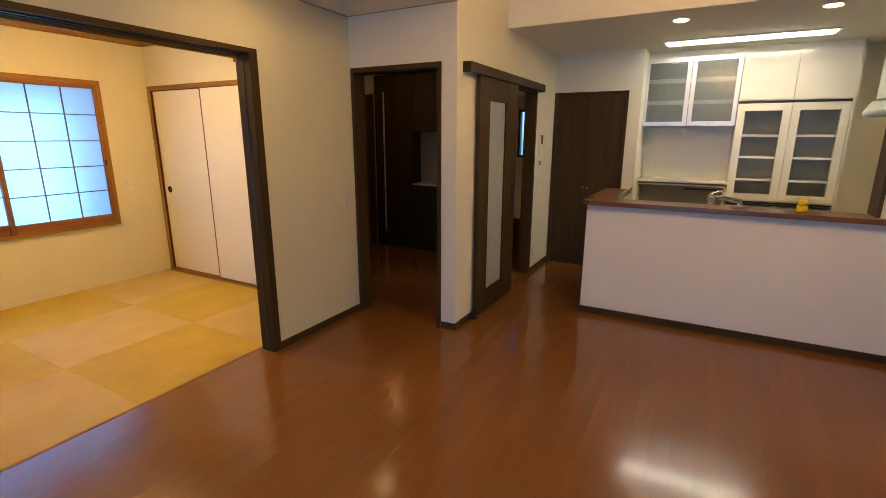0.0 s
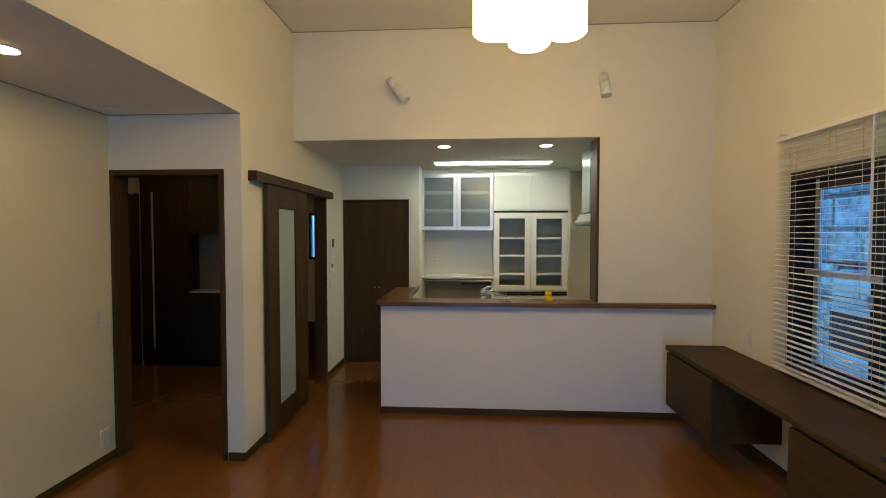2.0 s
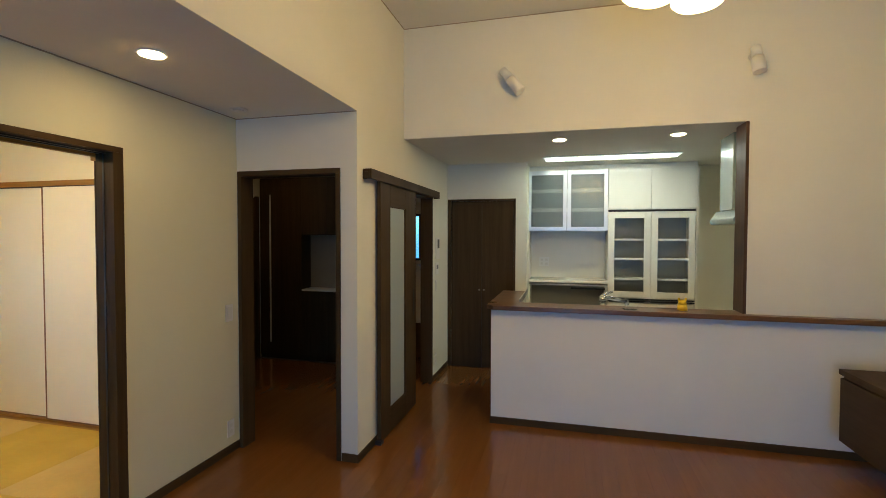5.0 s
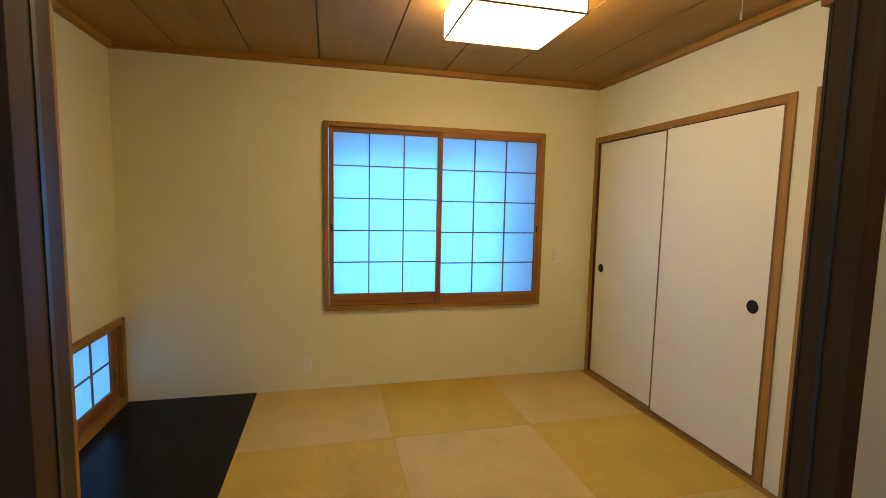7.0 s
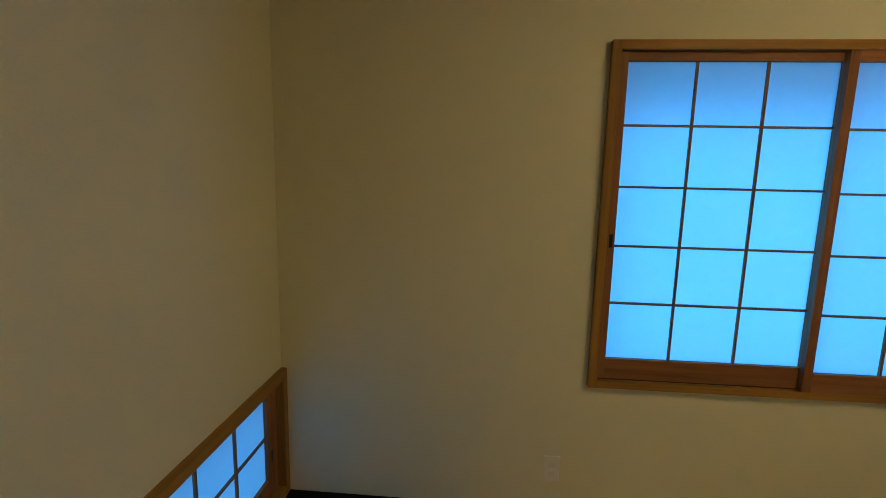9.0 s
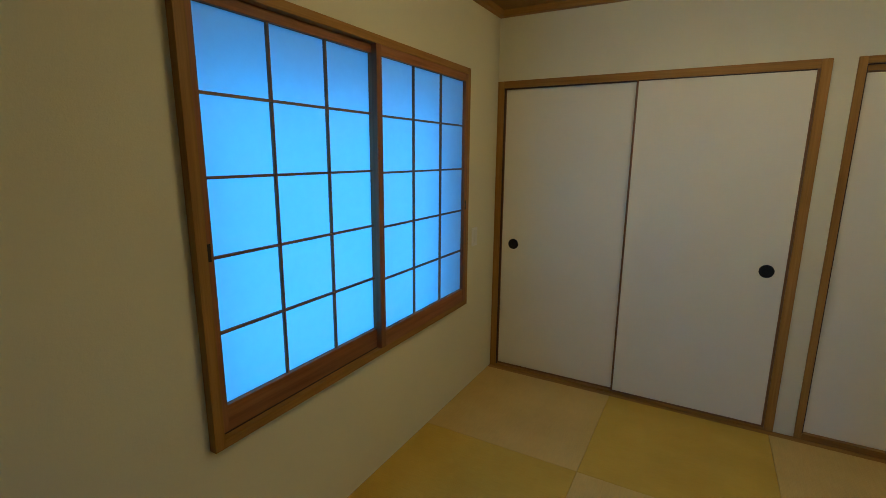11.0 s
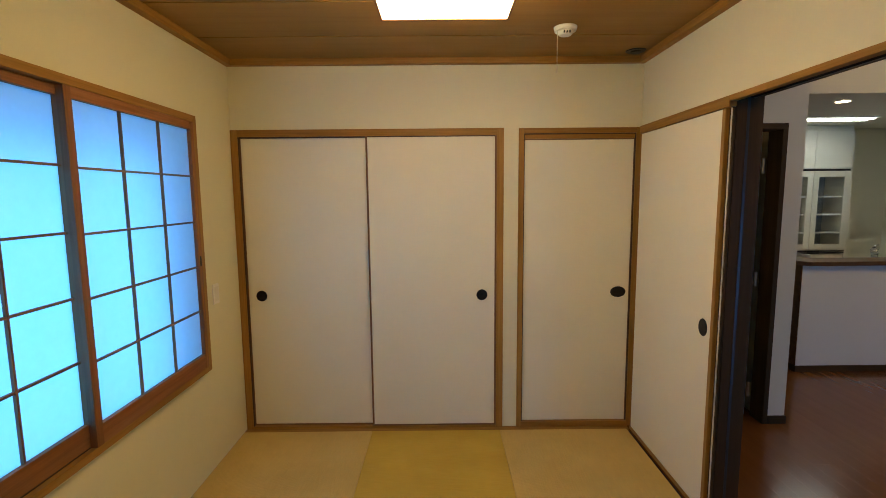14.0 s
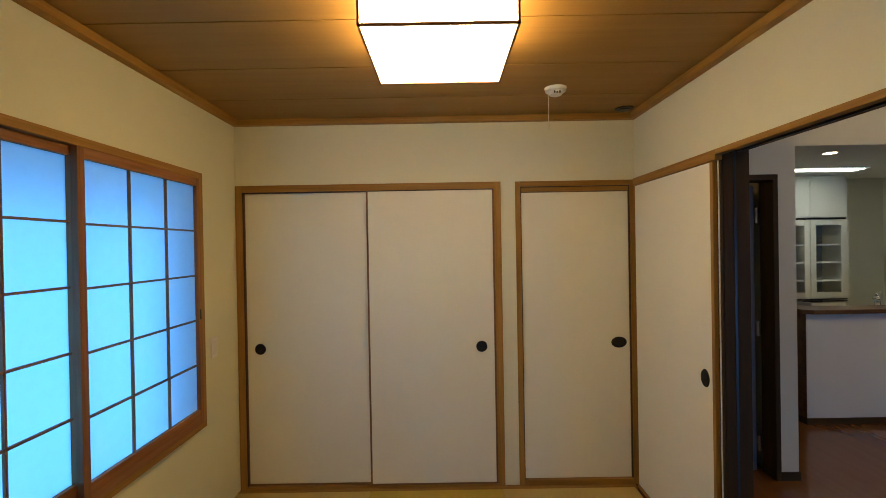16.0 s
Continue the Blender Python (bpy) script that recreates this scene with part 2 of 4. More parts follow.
def paper(name, color, amount):
    """Shoji paper: lets through and scatters light."""
    m = bpy.data.materials.new(name)
    m.use_nodes = True
    t = m.node_tree
    n = t.nodes
    out = n["Material Output"]
    b = n["Principled BSDF"]
    b.inputs["Roughness"].default_value = 0.8
    b.inputs["Specular IOR Level"].default_value = 0.2
    tr = n.new("ShaderNodeBsdfTranslucent")
    mix = n.new("ShaderNodeMixShader")
    mix.inputs[0].default_value = amount
    fib = noise_tex(t, coords(t, (1, 1, 1)), 26.0, 5)
    c = ramp(t, fib, [(0.3, tuple(q * 0.97 for q in color)), (0.7, color)])
    t.links.new(c, b.inputs["Base Color"])
    t.links.new(c, tr.inputs["Color"])
    t.links.new(b.outputs[0], mix.inputs[1])
    t.links.new(tr.outputs[0], mix.inputs[2])
    t.links.new(mix.outputs[0], out.inputs["Surface"])
    return m


PAPER = paper("shoji_paper", (0.88, 0.88, 0.86), 0.9)


def glass(name, color, rough, frost=0.0):
    m = bpy.data.materials.new(name)
    m.use_nodes = True
    t = m.node_tree
    b = t.nodes["Principled BSDF"]
    b.inputs["Base Color"].default_value = (*color, 1)
    b.inputs["Roughness"].default_value = rough
    b.inputs["Transmission Weight"].default_value = 1.0 - frost
    b.inputs["IOR"].default_value = 1.45
    return m


CLEAR = glass("clear_glass", (0.95, 0.98, 0.97), 0.0)
FROST = glass("frosted_glass", (0.62, 0.70, 0.70), 0.45, 0.55)
HOOD = mat("blue_grey_steel", (0.40, 0.50, 0.53), 0.25, 0.3)
FROSTC = glass("frosted_cabinet_glass", (0.66, 0.72, 0.74), 0.16, 0.12)

# ---- builders ----


def box(bm, x0, x1, y0, y1, z0, z1, bevel=0.0):
    r = bmesh.ops.create_cube(bm, size=1.0)
    vs = r["verts"]
    bmesh.ops.scale(bm, vec=(x1 - x0, y1 - y0, z1 - z0), verts=vs)
    bmesh.ops.translate(bm, vec=((x0 + x1) / 2, (y0 + y1) / 2, (z0 + z1) / 2), verts=vs)
    if bevel > 0:
        es = list({e for v in vs for e in v.link_edges})
        bmesh.ops.bevel(bm, geom=es, offset=bevel, segments=2, affect="EDGES", profile=0.6)
    return bm


def cyl(bm, p, q, r0, r1=None, seg=24, caps=True):
    p, q = Vector(p), Vector(q)
    r1 = r0 if r1 is None else r1
    d = q - p
    m = Matrix.Translation((p + q) / 2) @ d.to_track_quat("Z", "Y").to_matrix().to_4x4()
    bmesh.ops.create_cone(bm, cap_ends=caps, segments=seg, radius1=r0, radius2=r1, depth=d.length, matrix=m)
    return bm


def B(*a, bevel=0.0):
    return box(bmesh.new(), *a, bevel=bevel)


def C(*a, **k):
    return cyl(bmesh.new(), *a, **k)


def link(name, bm, material, smooth=False):
    me = bpy.data.meshes.new(name)
    bmesh.ops.recalc_face_normals(bm, faces=bm.faces)
    bm.to_mesh(me)
    bm.free()
    me.materials.append(material)
    if smooth:
        for p in me.polygons:
            p.use_smooth = len(p.vertices) == 4
    return new(name, me)


def part(name, bm, material, parent, label="", smooth=False):
    ob = link(name, bm, material, smooth)
    ob.parent = parent
    ob.matrix_parent_inverse = parent.matrix_world.inverted()
    if label:
        tagged(ob, label)
    return ob


def thing(name, at, label, category, group="", kind=""):
    ob = new(name)
    ob.empty_display_size = 0.05
    ob.matrix_world = Matrix.Translation(at)
    bpy.context.view_layer.update()
    return tagged(ob, label, category, group, kind)


def structure(name, bm, material, label, category):
    return tagged(link(name, bm, material), label, category, kind="structure")


def wall_bm(axis, a, b, s0, s1, z0, z1, holes=()):
    """One closed wall between a and b across, s0 to s1 along, with openings (s0, s1, z0, z1)."""
    bm = bmesh.new()
    ss = sorted({s0, s1, *(min(max(v, s0), s1) for h in holes for v in h[:2])})
    zs = sorted({z0, z1, *(min(max(v, z0), z1) for h in holes for v in h[2:])})
    ni, nj = len(ss) - 1, len(zs) - 1

    def solid(i, j):
        if not (0 <= i < ni and 0 <= j < nj):
            return False
        cs, cz = (ss[i] + ss[i + 1]) / 2, (zs[j] + zs[j + 1]) / 2
        return not any(h[0] < cs < h[1] and h[2] < cz < h[3] for h in holes)
    made = {}

    def v(d, i, j):
        key = (d, i, j)
        if key not in made:
            p = (a, b)[d]
            made[key] = bm.verts.new((p, ss[i], zs[j]) if axis == "x" else (ss[i], p, zs[j]))
        return made[key]
    for i in range(ni):
        for j in range(nj):
            if not solid(i, j):
                continue
            for d in (0, 1):
                bm.faces.new((v(d, i, j), v(d, i + 1, j), v(d, i + 1, j + 1), v(d, i, j + 1)))
            for di, dj, p, q in ((-1, 0, (i, j), (i, j + 1)), (1, 0, (i + 1, j), (i + 1, j + 1)), (0, -1, (i, j), (i + 1, j)), (0, 1, (i, j + 1), (i + 1, j + 1))):
                if not solid(i + di, j + dj):
                    bm.faces.new((v(0, *p), v(0, *q), v(1, *q), v(1, *p)))
    return bm


# ---- plan ----
XW, XPT, XPL, XS, XR = -5.385, -2.72, -2.61, -1.65, 1.985
YS, YN, YK, YH, YC, YB = -0.68, 2.955, 3.92, 3.89, 5.485, 6.20
ZT, ZD, ZH = 2.465, 2.43, 3.385
OP0, OP1, OPZ = 0.268, 1.986, 2.030
YL = -3.0

# ---- large structure ----
structure("wall_west_washitsu", wall_bm("x", XW - 0.16, XW, YS - 0.14, YN + 0.11, 0, 2.6, [(0.72, 2.45, 0.64, 2.02)]), TWALL, "cream wallpapered wall around a paper screen window", "wall")
structure("wall_south_washitsu", wall_bm("y", YS - 0.14, YS, XW, XPT + 0.11, 0, 2.6, [(-5.345, -3.64, 0.04, 0.585)]), TWALL, "cream wallpapered wall above a low screen window", "wall")
structure("wall_partition", wall_bm("x", XPT, XPL, YS, YN, 0, 2.6, [(OP0, OP1, 0, OPZ)]), TWALL, "cream wallpapered partition with a wide opening", "wall")
structure("wall_partition_south", wall_bm("x", XPT, XPL, YL, YS - 0.14, 0, 2.6), WALL, "cream wallpapered wall", "wall")
structure("wall_north_washitsu", wall_bm("y", YN, YN + 0.11, XW, XPT, 0, 2.6, [(-5.382, -3.616, 0, 2.029), (-3.517, -2.723, 0, 2.027)]), TWALL, "cream wallpapered wall with paper sliding doors", "wall")
structure("wall_doorway", wall_bm("y", YN, YN + 0.11, XPT, XS, 0, ZD, [(-2.575, -1.797, 0, 2.015)]), WALL, "cream wallpapered wall with a dark doorway to the hall", "wall")
structure("wall_corridor", wall_bm("x", XS - 0.11, XS, YN + 0.11, YB, 0, 3.6, [(4.03, 4.80, 0, 1.99)]), WALL, "cream wallpapered wall with a sliding door opening", "wall")
structure("wall_upper_west", wall_bm("x", XS - 0.11, XS, YL, YN + 0.11, ZD, 3.6), WALL, "high cream wall above the lowered ceiling", "wall")
structure("wall_kitchen_upper", wall_bm("y", YK, YK + 0.12, XS, XR, 1.003, 3.6, [(XS, 1.03, 1.003, ZD)]), WALL, "high cream wall over the open kitchen", "wall")
structure("wall_counter_half", wall_bm("y", YH, YH + 0.14, -0.865, XR, 0, 0.965), HALFWALL, "white half-height kitchen counter wall", "wall")
structure("wall_counter_end", wall_bm("x", -0.865, -0.72, YH + 0.14, 4.93, 0, 0.965), WALL, "white half-height end of the kitchen counter", "wall")
structure("wall_east", wall_bm("x", XR, XR + 0.16, YL, YB, 0, 3.6, [(2.19, 2.97, 0.715, 1.99)]), WALL, "cream wallpapered wall with a window", "wall")
structure("wall_closet", wall_bm("y", YC, YC + 0.1, XS, -0.70, 0, ZD, [(-1.60, -0.85, 0, 1.995)]), WALL, "cream wallpapered wall around a pantry cupboard", "wall")
structure("wall_closet_side", wall_bm("x", -0.80, -0.70, YC + 0.1, YB, 0, ZD), WALL, "short cream wall beside the cupboards", "wall")
structure("wall_north", wall_bm("y", YB, YB + 0.16, -4.55, XR + 0.16, -0.22, 3.6, [(-2.33, -2.20, 1.24, 1.88)]), WALL, "cream wallpapered back wall", "wall")
structure("wall_south", wall_bm("y", YL - 0.14, YL, XPL - 0.11, XR + 0.16, 0, 3.6, [(-0.70, 0.70, 0.06, 1.3)]), WALL, "cream wallpapered wall with an added low window", "wall")
structure("wall_hall_west", wall_bm("x", -4.55, -4.45, YN + 0.11, YB, -0.22, ZD), WALL, "cream hall wall", "wall")
structure("wall_hall_cupboard", wall_bm("y", 3.80, 3.88, -4.45, -3.56, 0, ZD), WALL, "cream hall wall backing the closet", "wall")
structure("wall_hall_cupboard_side", wall_bm("x", -3.56, -3.48, YN + 0.11, 3.88, 0, ZD), WALL, "cream hall wall beside the closet", "wall")

structure("ceiling_high", B(XS, XR, YL, YK, ZH, ZH + 0.1), CEIL, "high cream wallpapered ceiling", "ceiling")
structure("ceiling_low", B(XPL, XS - 0.11, YL, YN, ZD, ZD + 0.12), CEIL, "lowered cream ceiling strip", "ceiling")
structure("ceiling_kitchen", B(XS - 0.002, XR, YK + 0.12, YB, ZD, ZD + 0.12), CEIL, "cream kitchen ceiling", "ceiling")
structure("ceiling_kitchen_lip", B(XS - 0.002, 1.03, YK + 0.004, YK + 0.12, ZD - 0.002, ZD + 0.002), CEIL, "cream underside of the kitchen header", "ceiling")
structure("ceiling_hall", B(-4.55, XS - 0.11, YN + 0.11, YB, ZD, ZD + 0.12), CEIL, "cream hall ceiling", "ceiling")
# Unseen slab against sky leaks; its wide west side shades the paper screens.
structure("roof", B(-8.4, 2.16, -3.9, 6.7, 3.62, 3.75), EXTERIOR, "plain flat roof, unseen, added to block sky and sun", "roof")
# Unseen sheet added above the low rooms.
structure("added_boarding", B(-5.55, XS - 0.12, -3.14, 6.3, 2.61, 2.68), EXTERIOR, "plain boarding over the rooms, unseen, added", "ceiling")

# living floor bed with separate boards laid last
floor = structure("floor", B(-2.747, XR, YL, YB, -0.08, -0.012), mat("floor_bed", (0.02, 0.008, 0.004), 0.8), "glossy reddish-brown wooden board floor", "floor")
structure("floor_hall", B(-4.45, -2.748, YN + 0.11, 5.2, -0.08, 0.0), FLOOR, "dim glossy brown hall floor", "floor")
structure("floor_entrance", B(-4.45, -2.748, 5.2, YB, -0.20, -0.15), TILE, "dark tiled entrance floor", "floor")
structure("floor_washitsu", B(XW, -2.7475, YS, YN, -0.08, -0.032), mat("tatami_bed", (0.1, 0.07, 0.03), 0.9), "bed under the straw mats", "floor")
structure("ground", B(-60, 60, -60, 60, -0.5, -0.35), GROUND, "pale concrete ground outside the house", "ground")
structure("threshold", B(-2.766, -2.748, OP0 - 0.06, OP1 + 0.015, -0.02, 0.003, bevel=0.002), LIGHT_Y, "pale wooden threshold strip with sliding grooves", "trim")

# thin brown strips drawing a line along the ceiling edges
EDGE = mat("ceiling_edge_strip", (0.38, 0.31, 0.21), 0.6)
for q in ((XS, XS + 0.006, YL, YK, ZH), (XR - 0.006, XR, YL, YK, ZH), (XS + 0.006, XR - 0.006, YK - 0.006, YK, ZH), (XPL, XPL + 0.006, YL, YN, ZD), (XPL + 0.006, XS, YN - 0.006, YN, ZD)):
    structure("ceiling_edge", B(*q[:4], q[4] - 0.006, q[4] - 0.0005), EDGE, "thin brown ceiling edge strip", "trim")

# baseboards
def baseboard(x0, x1, y0, y1):
    structure("baseboard", B(x0, x1, y0, y1, 0.0, 0.058, bevel=0.002), DARK_Y if (y1 - y0) > (x1 - x0) else DARK_X, "dark brown skirting board", "baseboard")


baseboard(XPL, XPL + 0.009, 2.035, YN)
baseboard(XPL, XPL + 0.009, YL, 0.219)
baseboard(-1.768, XS + 0.009, YN - 0.009, YN)
baseboard(XS, XS + 0.009, YN, 4.0)
baseboard(XS, XS + 0.009, 4.84, YC - 0.009)
baseboard(-0.874, XR - 0.009, YH - 0.009, YH)
baseboard(-0.874, -0.865, YH, 4.93)
baseboard(XR - 0.009, XR, YL, YH - 0.009)

# ---- openings in the living side ----
def casing(name, label, axis, face, s0, s1, ztop, w, depth, proud, mat_v, mat_h, wt=None):
    """Door casing: two jamb linings and a head, lining the thickness of the wall and proud of its faces."""
    top = thing(name, (face, (s0 + s1) / 2, 0) if axis == "x" else ((s0 + s1) / 2, face, 0), label, "door frame", kind="structure")
    wt = w if wt is None else wt
    lo, hi = sorted((face + proud, face - depth))
    for a, b in ((s0 - w, s0), (s1, s1 + w)):
        bm = B(lo, hi, a, b, 0, ztop, bevel=0.002) if axis == "x" else B(a, b, lo, hi, 0, ztop, bevel=0.002)
        part("jamb", bm, mat_v, top)
    bm = B(lo, hi, s0 - w, s1 + w, ztop, ztop + wt, bevel=0.002) if axis == "x" else B(s0 - w, s1 + w, lo, hi, ztop, ztop + wt, bevel=0.002)
    part("head", bm, mat_h, top)
    return top


# wide opening to the straw-mat room
wide = casing("opening_frame", "dark brown wooden frame of the wide room opening", "x", XPL, OP0 + 0.012, OP1 - 0.012, OPZ - 0.008, 0.060, 0.108, 0.012, DARK_Z, DARK_Y, 0.030)
for yy in (OP0 + 0.0125, OP1 - 0.0145):
    part("groove_strip", B(-2.672, -2.66, yy, yy + 0.002, 0.0, OPZ - 0.006), BLACKP, wide, "dark groove of the sliding doors")
for xx in (-2.698, -2.655):
    part("track", B(xx, xx + 0.012, OP0 + 0.014, OP1 - 0.014, OPZ - 0.016, OPZ - 0.0085), BLACKP, wide, "dark sliding track")
# hall doorway
casing("doorway_frame", "dark brown wooden doorway frame to the hall", "y", YN, -2.565, -1.807, 2.008, 0.033, -0.125, -0.012, DARK_Z, DARK_X, 0.038)

# open hinged hall door
door = thing("door_1", (-1.83, 3.08, 0), "dark brown wooden door standing open into the dim hall", "door", kind="structure")
# The light caught by the door's edge is put in as a grey strip.
part("edge", B(-1.8765, -1.8435, 3.086, 3.0895, 0.008, 1.985), GREY, door, "grey strip standing in for light on the door edge")
part("leaf", B(-1.878, -1.842, 3.09, 3.83, 0.008, 1.985, bevel=0.002), DARK_Z, door)
for zz in (0.2, 1.0, 1.78):
    part("hinge", C((-1.83, 3.078, zz - 0.05), (-1.83, 3.078, zz + 0.05), 0.011, seg=12), STEEL, door, "bright steel hinge")
h = part("door_handle", C((-1.878, 3.76, 1.0), (-1.935, 3.76, 1.0), 0.011, seg=12), STEEL, door, "steel lever handle")
part("lever", B(-1.943, -1.928, 3.65, 3.77, 0.992, 1.008, bevel=0.004), STEEL, h)

# sliding glazed door hung on the corridor wall
sl = thing("sliding_door", (XS + 0.03, 3.75, 0), "dark brown sliding door with a tall frosted glass strip, hung half open", "door", kind="structure")
dx0, dx1 = XS + 0.014, XS + 0.046
d0, d1, dz0, dz1 = 3.265, 4.12, 0.012, 1.985
g0, g1, gz0, gz1 = 3.47, 3.83, 0.20, 1.81
part("stile", B(dx0, dx1, d0, g0, dz0, dz1, bevel=0.003), DARK_Z, sl)
part("stile", B(dx0, dx1, g1, d1, dz0, dz1, bevel=0.003), DARK_Z, sl)
part("rail", B(dx0, dx1, g0, g1, dz0, gz0, bevel=0.002), DARK_Y, sl)
part("rail", B(dx0, dx1, g0, g1, gz1, dz1, bevel=0.002), DARK_Y, sl)
part("pane", B(dx0 + 0.012, dx1 - 0.012, g0, g1, gz0, gz1), FROST, sl, "tall frosted glass pane")
for a, b, c, d in ((g0, g0 + 0.008, gz0, gz1), (g1 - 0.008, g1, gz0, gz1), (g0 + 0.008, g1 - 0.008, gz0, gz0 + 0.008), (g0 + 0.008, g1 - 0.008, gz1 - 0.008, gz1)):
    part("glazing_bead", B(dx1 - 0.011, dx1 - 0.004, a, b, c, d), DARK_Z, sl)
part("pull", B(dx1 - 0.002, dx1 + 0.003, 4.03, 4.055, 0.85, 1.10, bevel=0.001), BLACK, sl, "recessed dark pull")
part("floor_guide", B(dx0 - 0.01, dx1 + 0.012, 3.24, 3.29, 0.0, 0.03, bevel=0.003), BLACKP, sl, "small black floor guide")
rail = thing("sliding_rail_box", (XS + 0.04, 4.07, 2.0), "dark brown wooden pelmet hiding the sliding door track", "pelmet", kind="structure")
part("front_board", B(XS + 0.050, XS + 0.066, 3.05, 4.89, 1.978, 2.05, bevel=0.003), DARK_Y, rail)
part("top_board", B(XS, XS + 0.0495, 3.05, 4.89, 2.03, 2.05, bevel=0.002), DARK_Y, rail)
part("end_cap", B(XS, XS + 0.0495, 3.05, 3.065, 1.978, 2.0295), DARK_Z, rail)
part("end_cap", B(XS, XS + 0.0495, 4.875, 4.89, 1.978, 2.0295), DARK_Z, rail)
part("track", B(XS + 0.018, XS + 0.042, 3.07, 4.87, 1.994, 2.0295), ALU, rail, "aluminium track")
casing("sliding_door_frame", "dark brown frame of the sliding door opening", "x", XS, 4.045, 4.79, 1.975, 0.035, 0.12, 0.008, DARK_Z, DARK_Y)

# pantry cupboard doors
pantry = thing("pantry_cupboard", (-1.225, YC, 0), "dark brown pantry cupboard with two flush doors", "cupboard")
part("frame", B(-1.6405, -1.60, YC - 0.01, YC + 0.03, 0, 2.016, bevel=0.002), DARK_Z, pantry)
part("frame", B(-0.85, -0.828, YC - 0.01, YC + 0.03, 0, 2.016, bevel=0.002), DARK_Z, pantry)
part("frame", B(-1.60, -0.85, YC - 0.01, YC + 0.03, 1.994, 2.016, bevel=0.002), DARK_X, pantry)
for a, b, k in ((-1.597, -1.2265, -1.252), (-1.2235, -0.853, -1.197)):
    dd = part("door", B(a, b, YC, YC + 0.022, 0.012, 1.991, bevel=0.002), DARK_Z, pantry)
    part("knob", C((k, YC, 0.94), (k, YC - 0.016, 0.94), 0.007, 0.012, seg=16), KNOB, dd, "small dull metal knob", True)
part("plinth", B(-1.60, -0.85, YC + 0.01, YC + 0.03, 0, 0.011), DARK_X, pantry)

# ---- kitchen ----
top = thing("counter_top", (0, YH, 0.965), "reddish-brown wooden counter top on the half wall", "counter")
bm = bmesh.new()
pts = [(-0.905, 3.90), (-0.84, 3.832), (XR, 3.832), (XR, YK), (1.03, YK), (1.03, 4.10), (-0.65, 4.10), (-0.65, 4.96), (-0.905, 4.96)]
vs = [bm.verts.new((x, y, 0.966)) for x, y in pts]
f = bm.faces.new(vs)
ex = bmesh.ops.extrude_face_region(bm, geom=[f])
bmesh.ops.translate(bm, vec=(0, 0, 0.036), verts=[g for g in ex["geom"] if isinstance(g, bmesh.types.BMVert)])
bmesh.ops.bevel(bm, geom=[e for e in bm.edges if abs(e.verts[0].co.z - e.verts[1].co.z) < 1e-5], offset=0.004, segments=2, affect="EDGES")
part("slab", bm, COUNTER, top)
part("splash_strip", B(-0.653, -0.64, 4.101, 4.95, 0.99, 1.03, bevel=0.003), STEEL, top, "thin bright edge strip")
part("end_panel", B(-0.871, -0.8655, 3.894, 4.93, 0.059, 0.964), COUNTER, top, "brown panel covering the counter end")
structure("kitchen_opening_trim", B(1.012, 1.034, YK - 0.008, 4.12, 1.004, ZD - 0.003, bevel=0.002), COUNTER_Z, "brown wooden jamb lining of the kitchen opening", "trim")

# worktop with sink behind the half wall
sinkc = thing("sink_counter", (0.2, 4.4, 0), "kitchen sink unit behind the half wall", "kitchen unit")
part("body", B(-0.71, 1.95, 4.05, 4.68, 0.0, 0.81, bevel=0.003), CREAM, sinkc)
part("worktop", B(-0.715, 1.96, 4.035, 4.70, 0.811, 0.85, bevel=0.004), STEEL, sinkc, "stainless steel worktop")
fau = thing("kitchen_faucet", (0.10, 4.28, 0.85), "chrome single-lever kitchen tap", "tap")
bm = bmesh.new()
cyl(bm, (0.05, 4.21, 0.851), (0.05, 4.21, 1.02), 0.027, 0.025)
cyl(bm, (0.05, 4.21, 1.02), (0.045, 4.215, 1.075), 0.028, 0.034)
bmesh.ops.bevel(bm, geom=[e for e in bm.edges if min(e.verts[0].co.z, e.verts[1].co.z) > 1.07], offset=0.012, segments=3, affect="EDGES")
part("body", bm, CHROME, fau, smooth=True)
sp = part("spout", C((0.06, 4.23, 1.055), (0.27, 4.46, 1.0), 0.017, 0.019), CHROME, fau, smooth=True)
part("spray_head", C((0.262, 4.45, 1.01), (0.275, 4.465, 0.965), 0.021, 0.019), CHROME, sp, smooth=True)
part("lever", C((0.045, 4.215, 1.074), (0.13, 4.27, 1.098), 0.013, 0.009), CHROME, fau, smooth=True)
soap = thing("yellow_soap_bottle", (0.62, 3.98, 1.002), "small yellow plastic bear-shaped bottle on the counter", "bottle")
bm = bmesh.new()
cyl(bm, (0.62, 3.99, 1.003), (0.62, 3.99, 1.05), 0.038, 0.033, 20)
cyl(bm, (0.62, 3.99, 1.05), (0.62, 3.99, 1.085), 0.033, 0.022, 20)
part("body", bm, YELLOW, soap, smooth=True)
for s in (-1, 1):
    part("ear", C((0.62 + s * 0.022, 3.99, 1.075), (0.62 + s * 0.026, 3.99, 1.10), 0.011, 0.006, seg=12), YELLOW, soap)

# wall cabinets with frosted doors
YF = 5.81
uc = thing("wall_cabinet", (-0.25, 6.0, 1.64), "wall cabinet with two frosted glass doors in aluminium frames", "cabinet")
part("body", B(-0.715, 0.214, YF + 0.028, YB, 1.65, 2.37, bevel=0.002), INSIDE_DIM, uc)
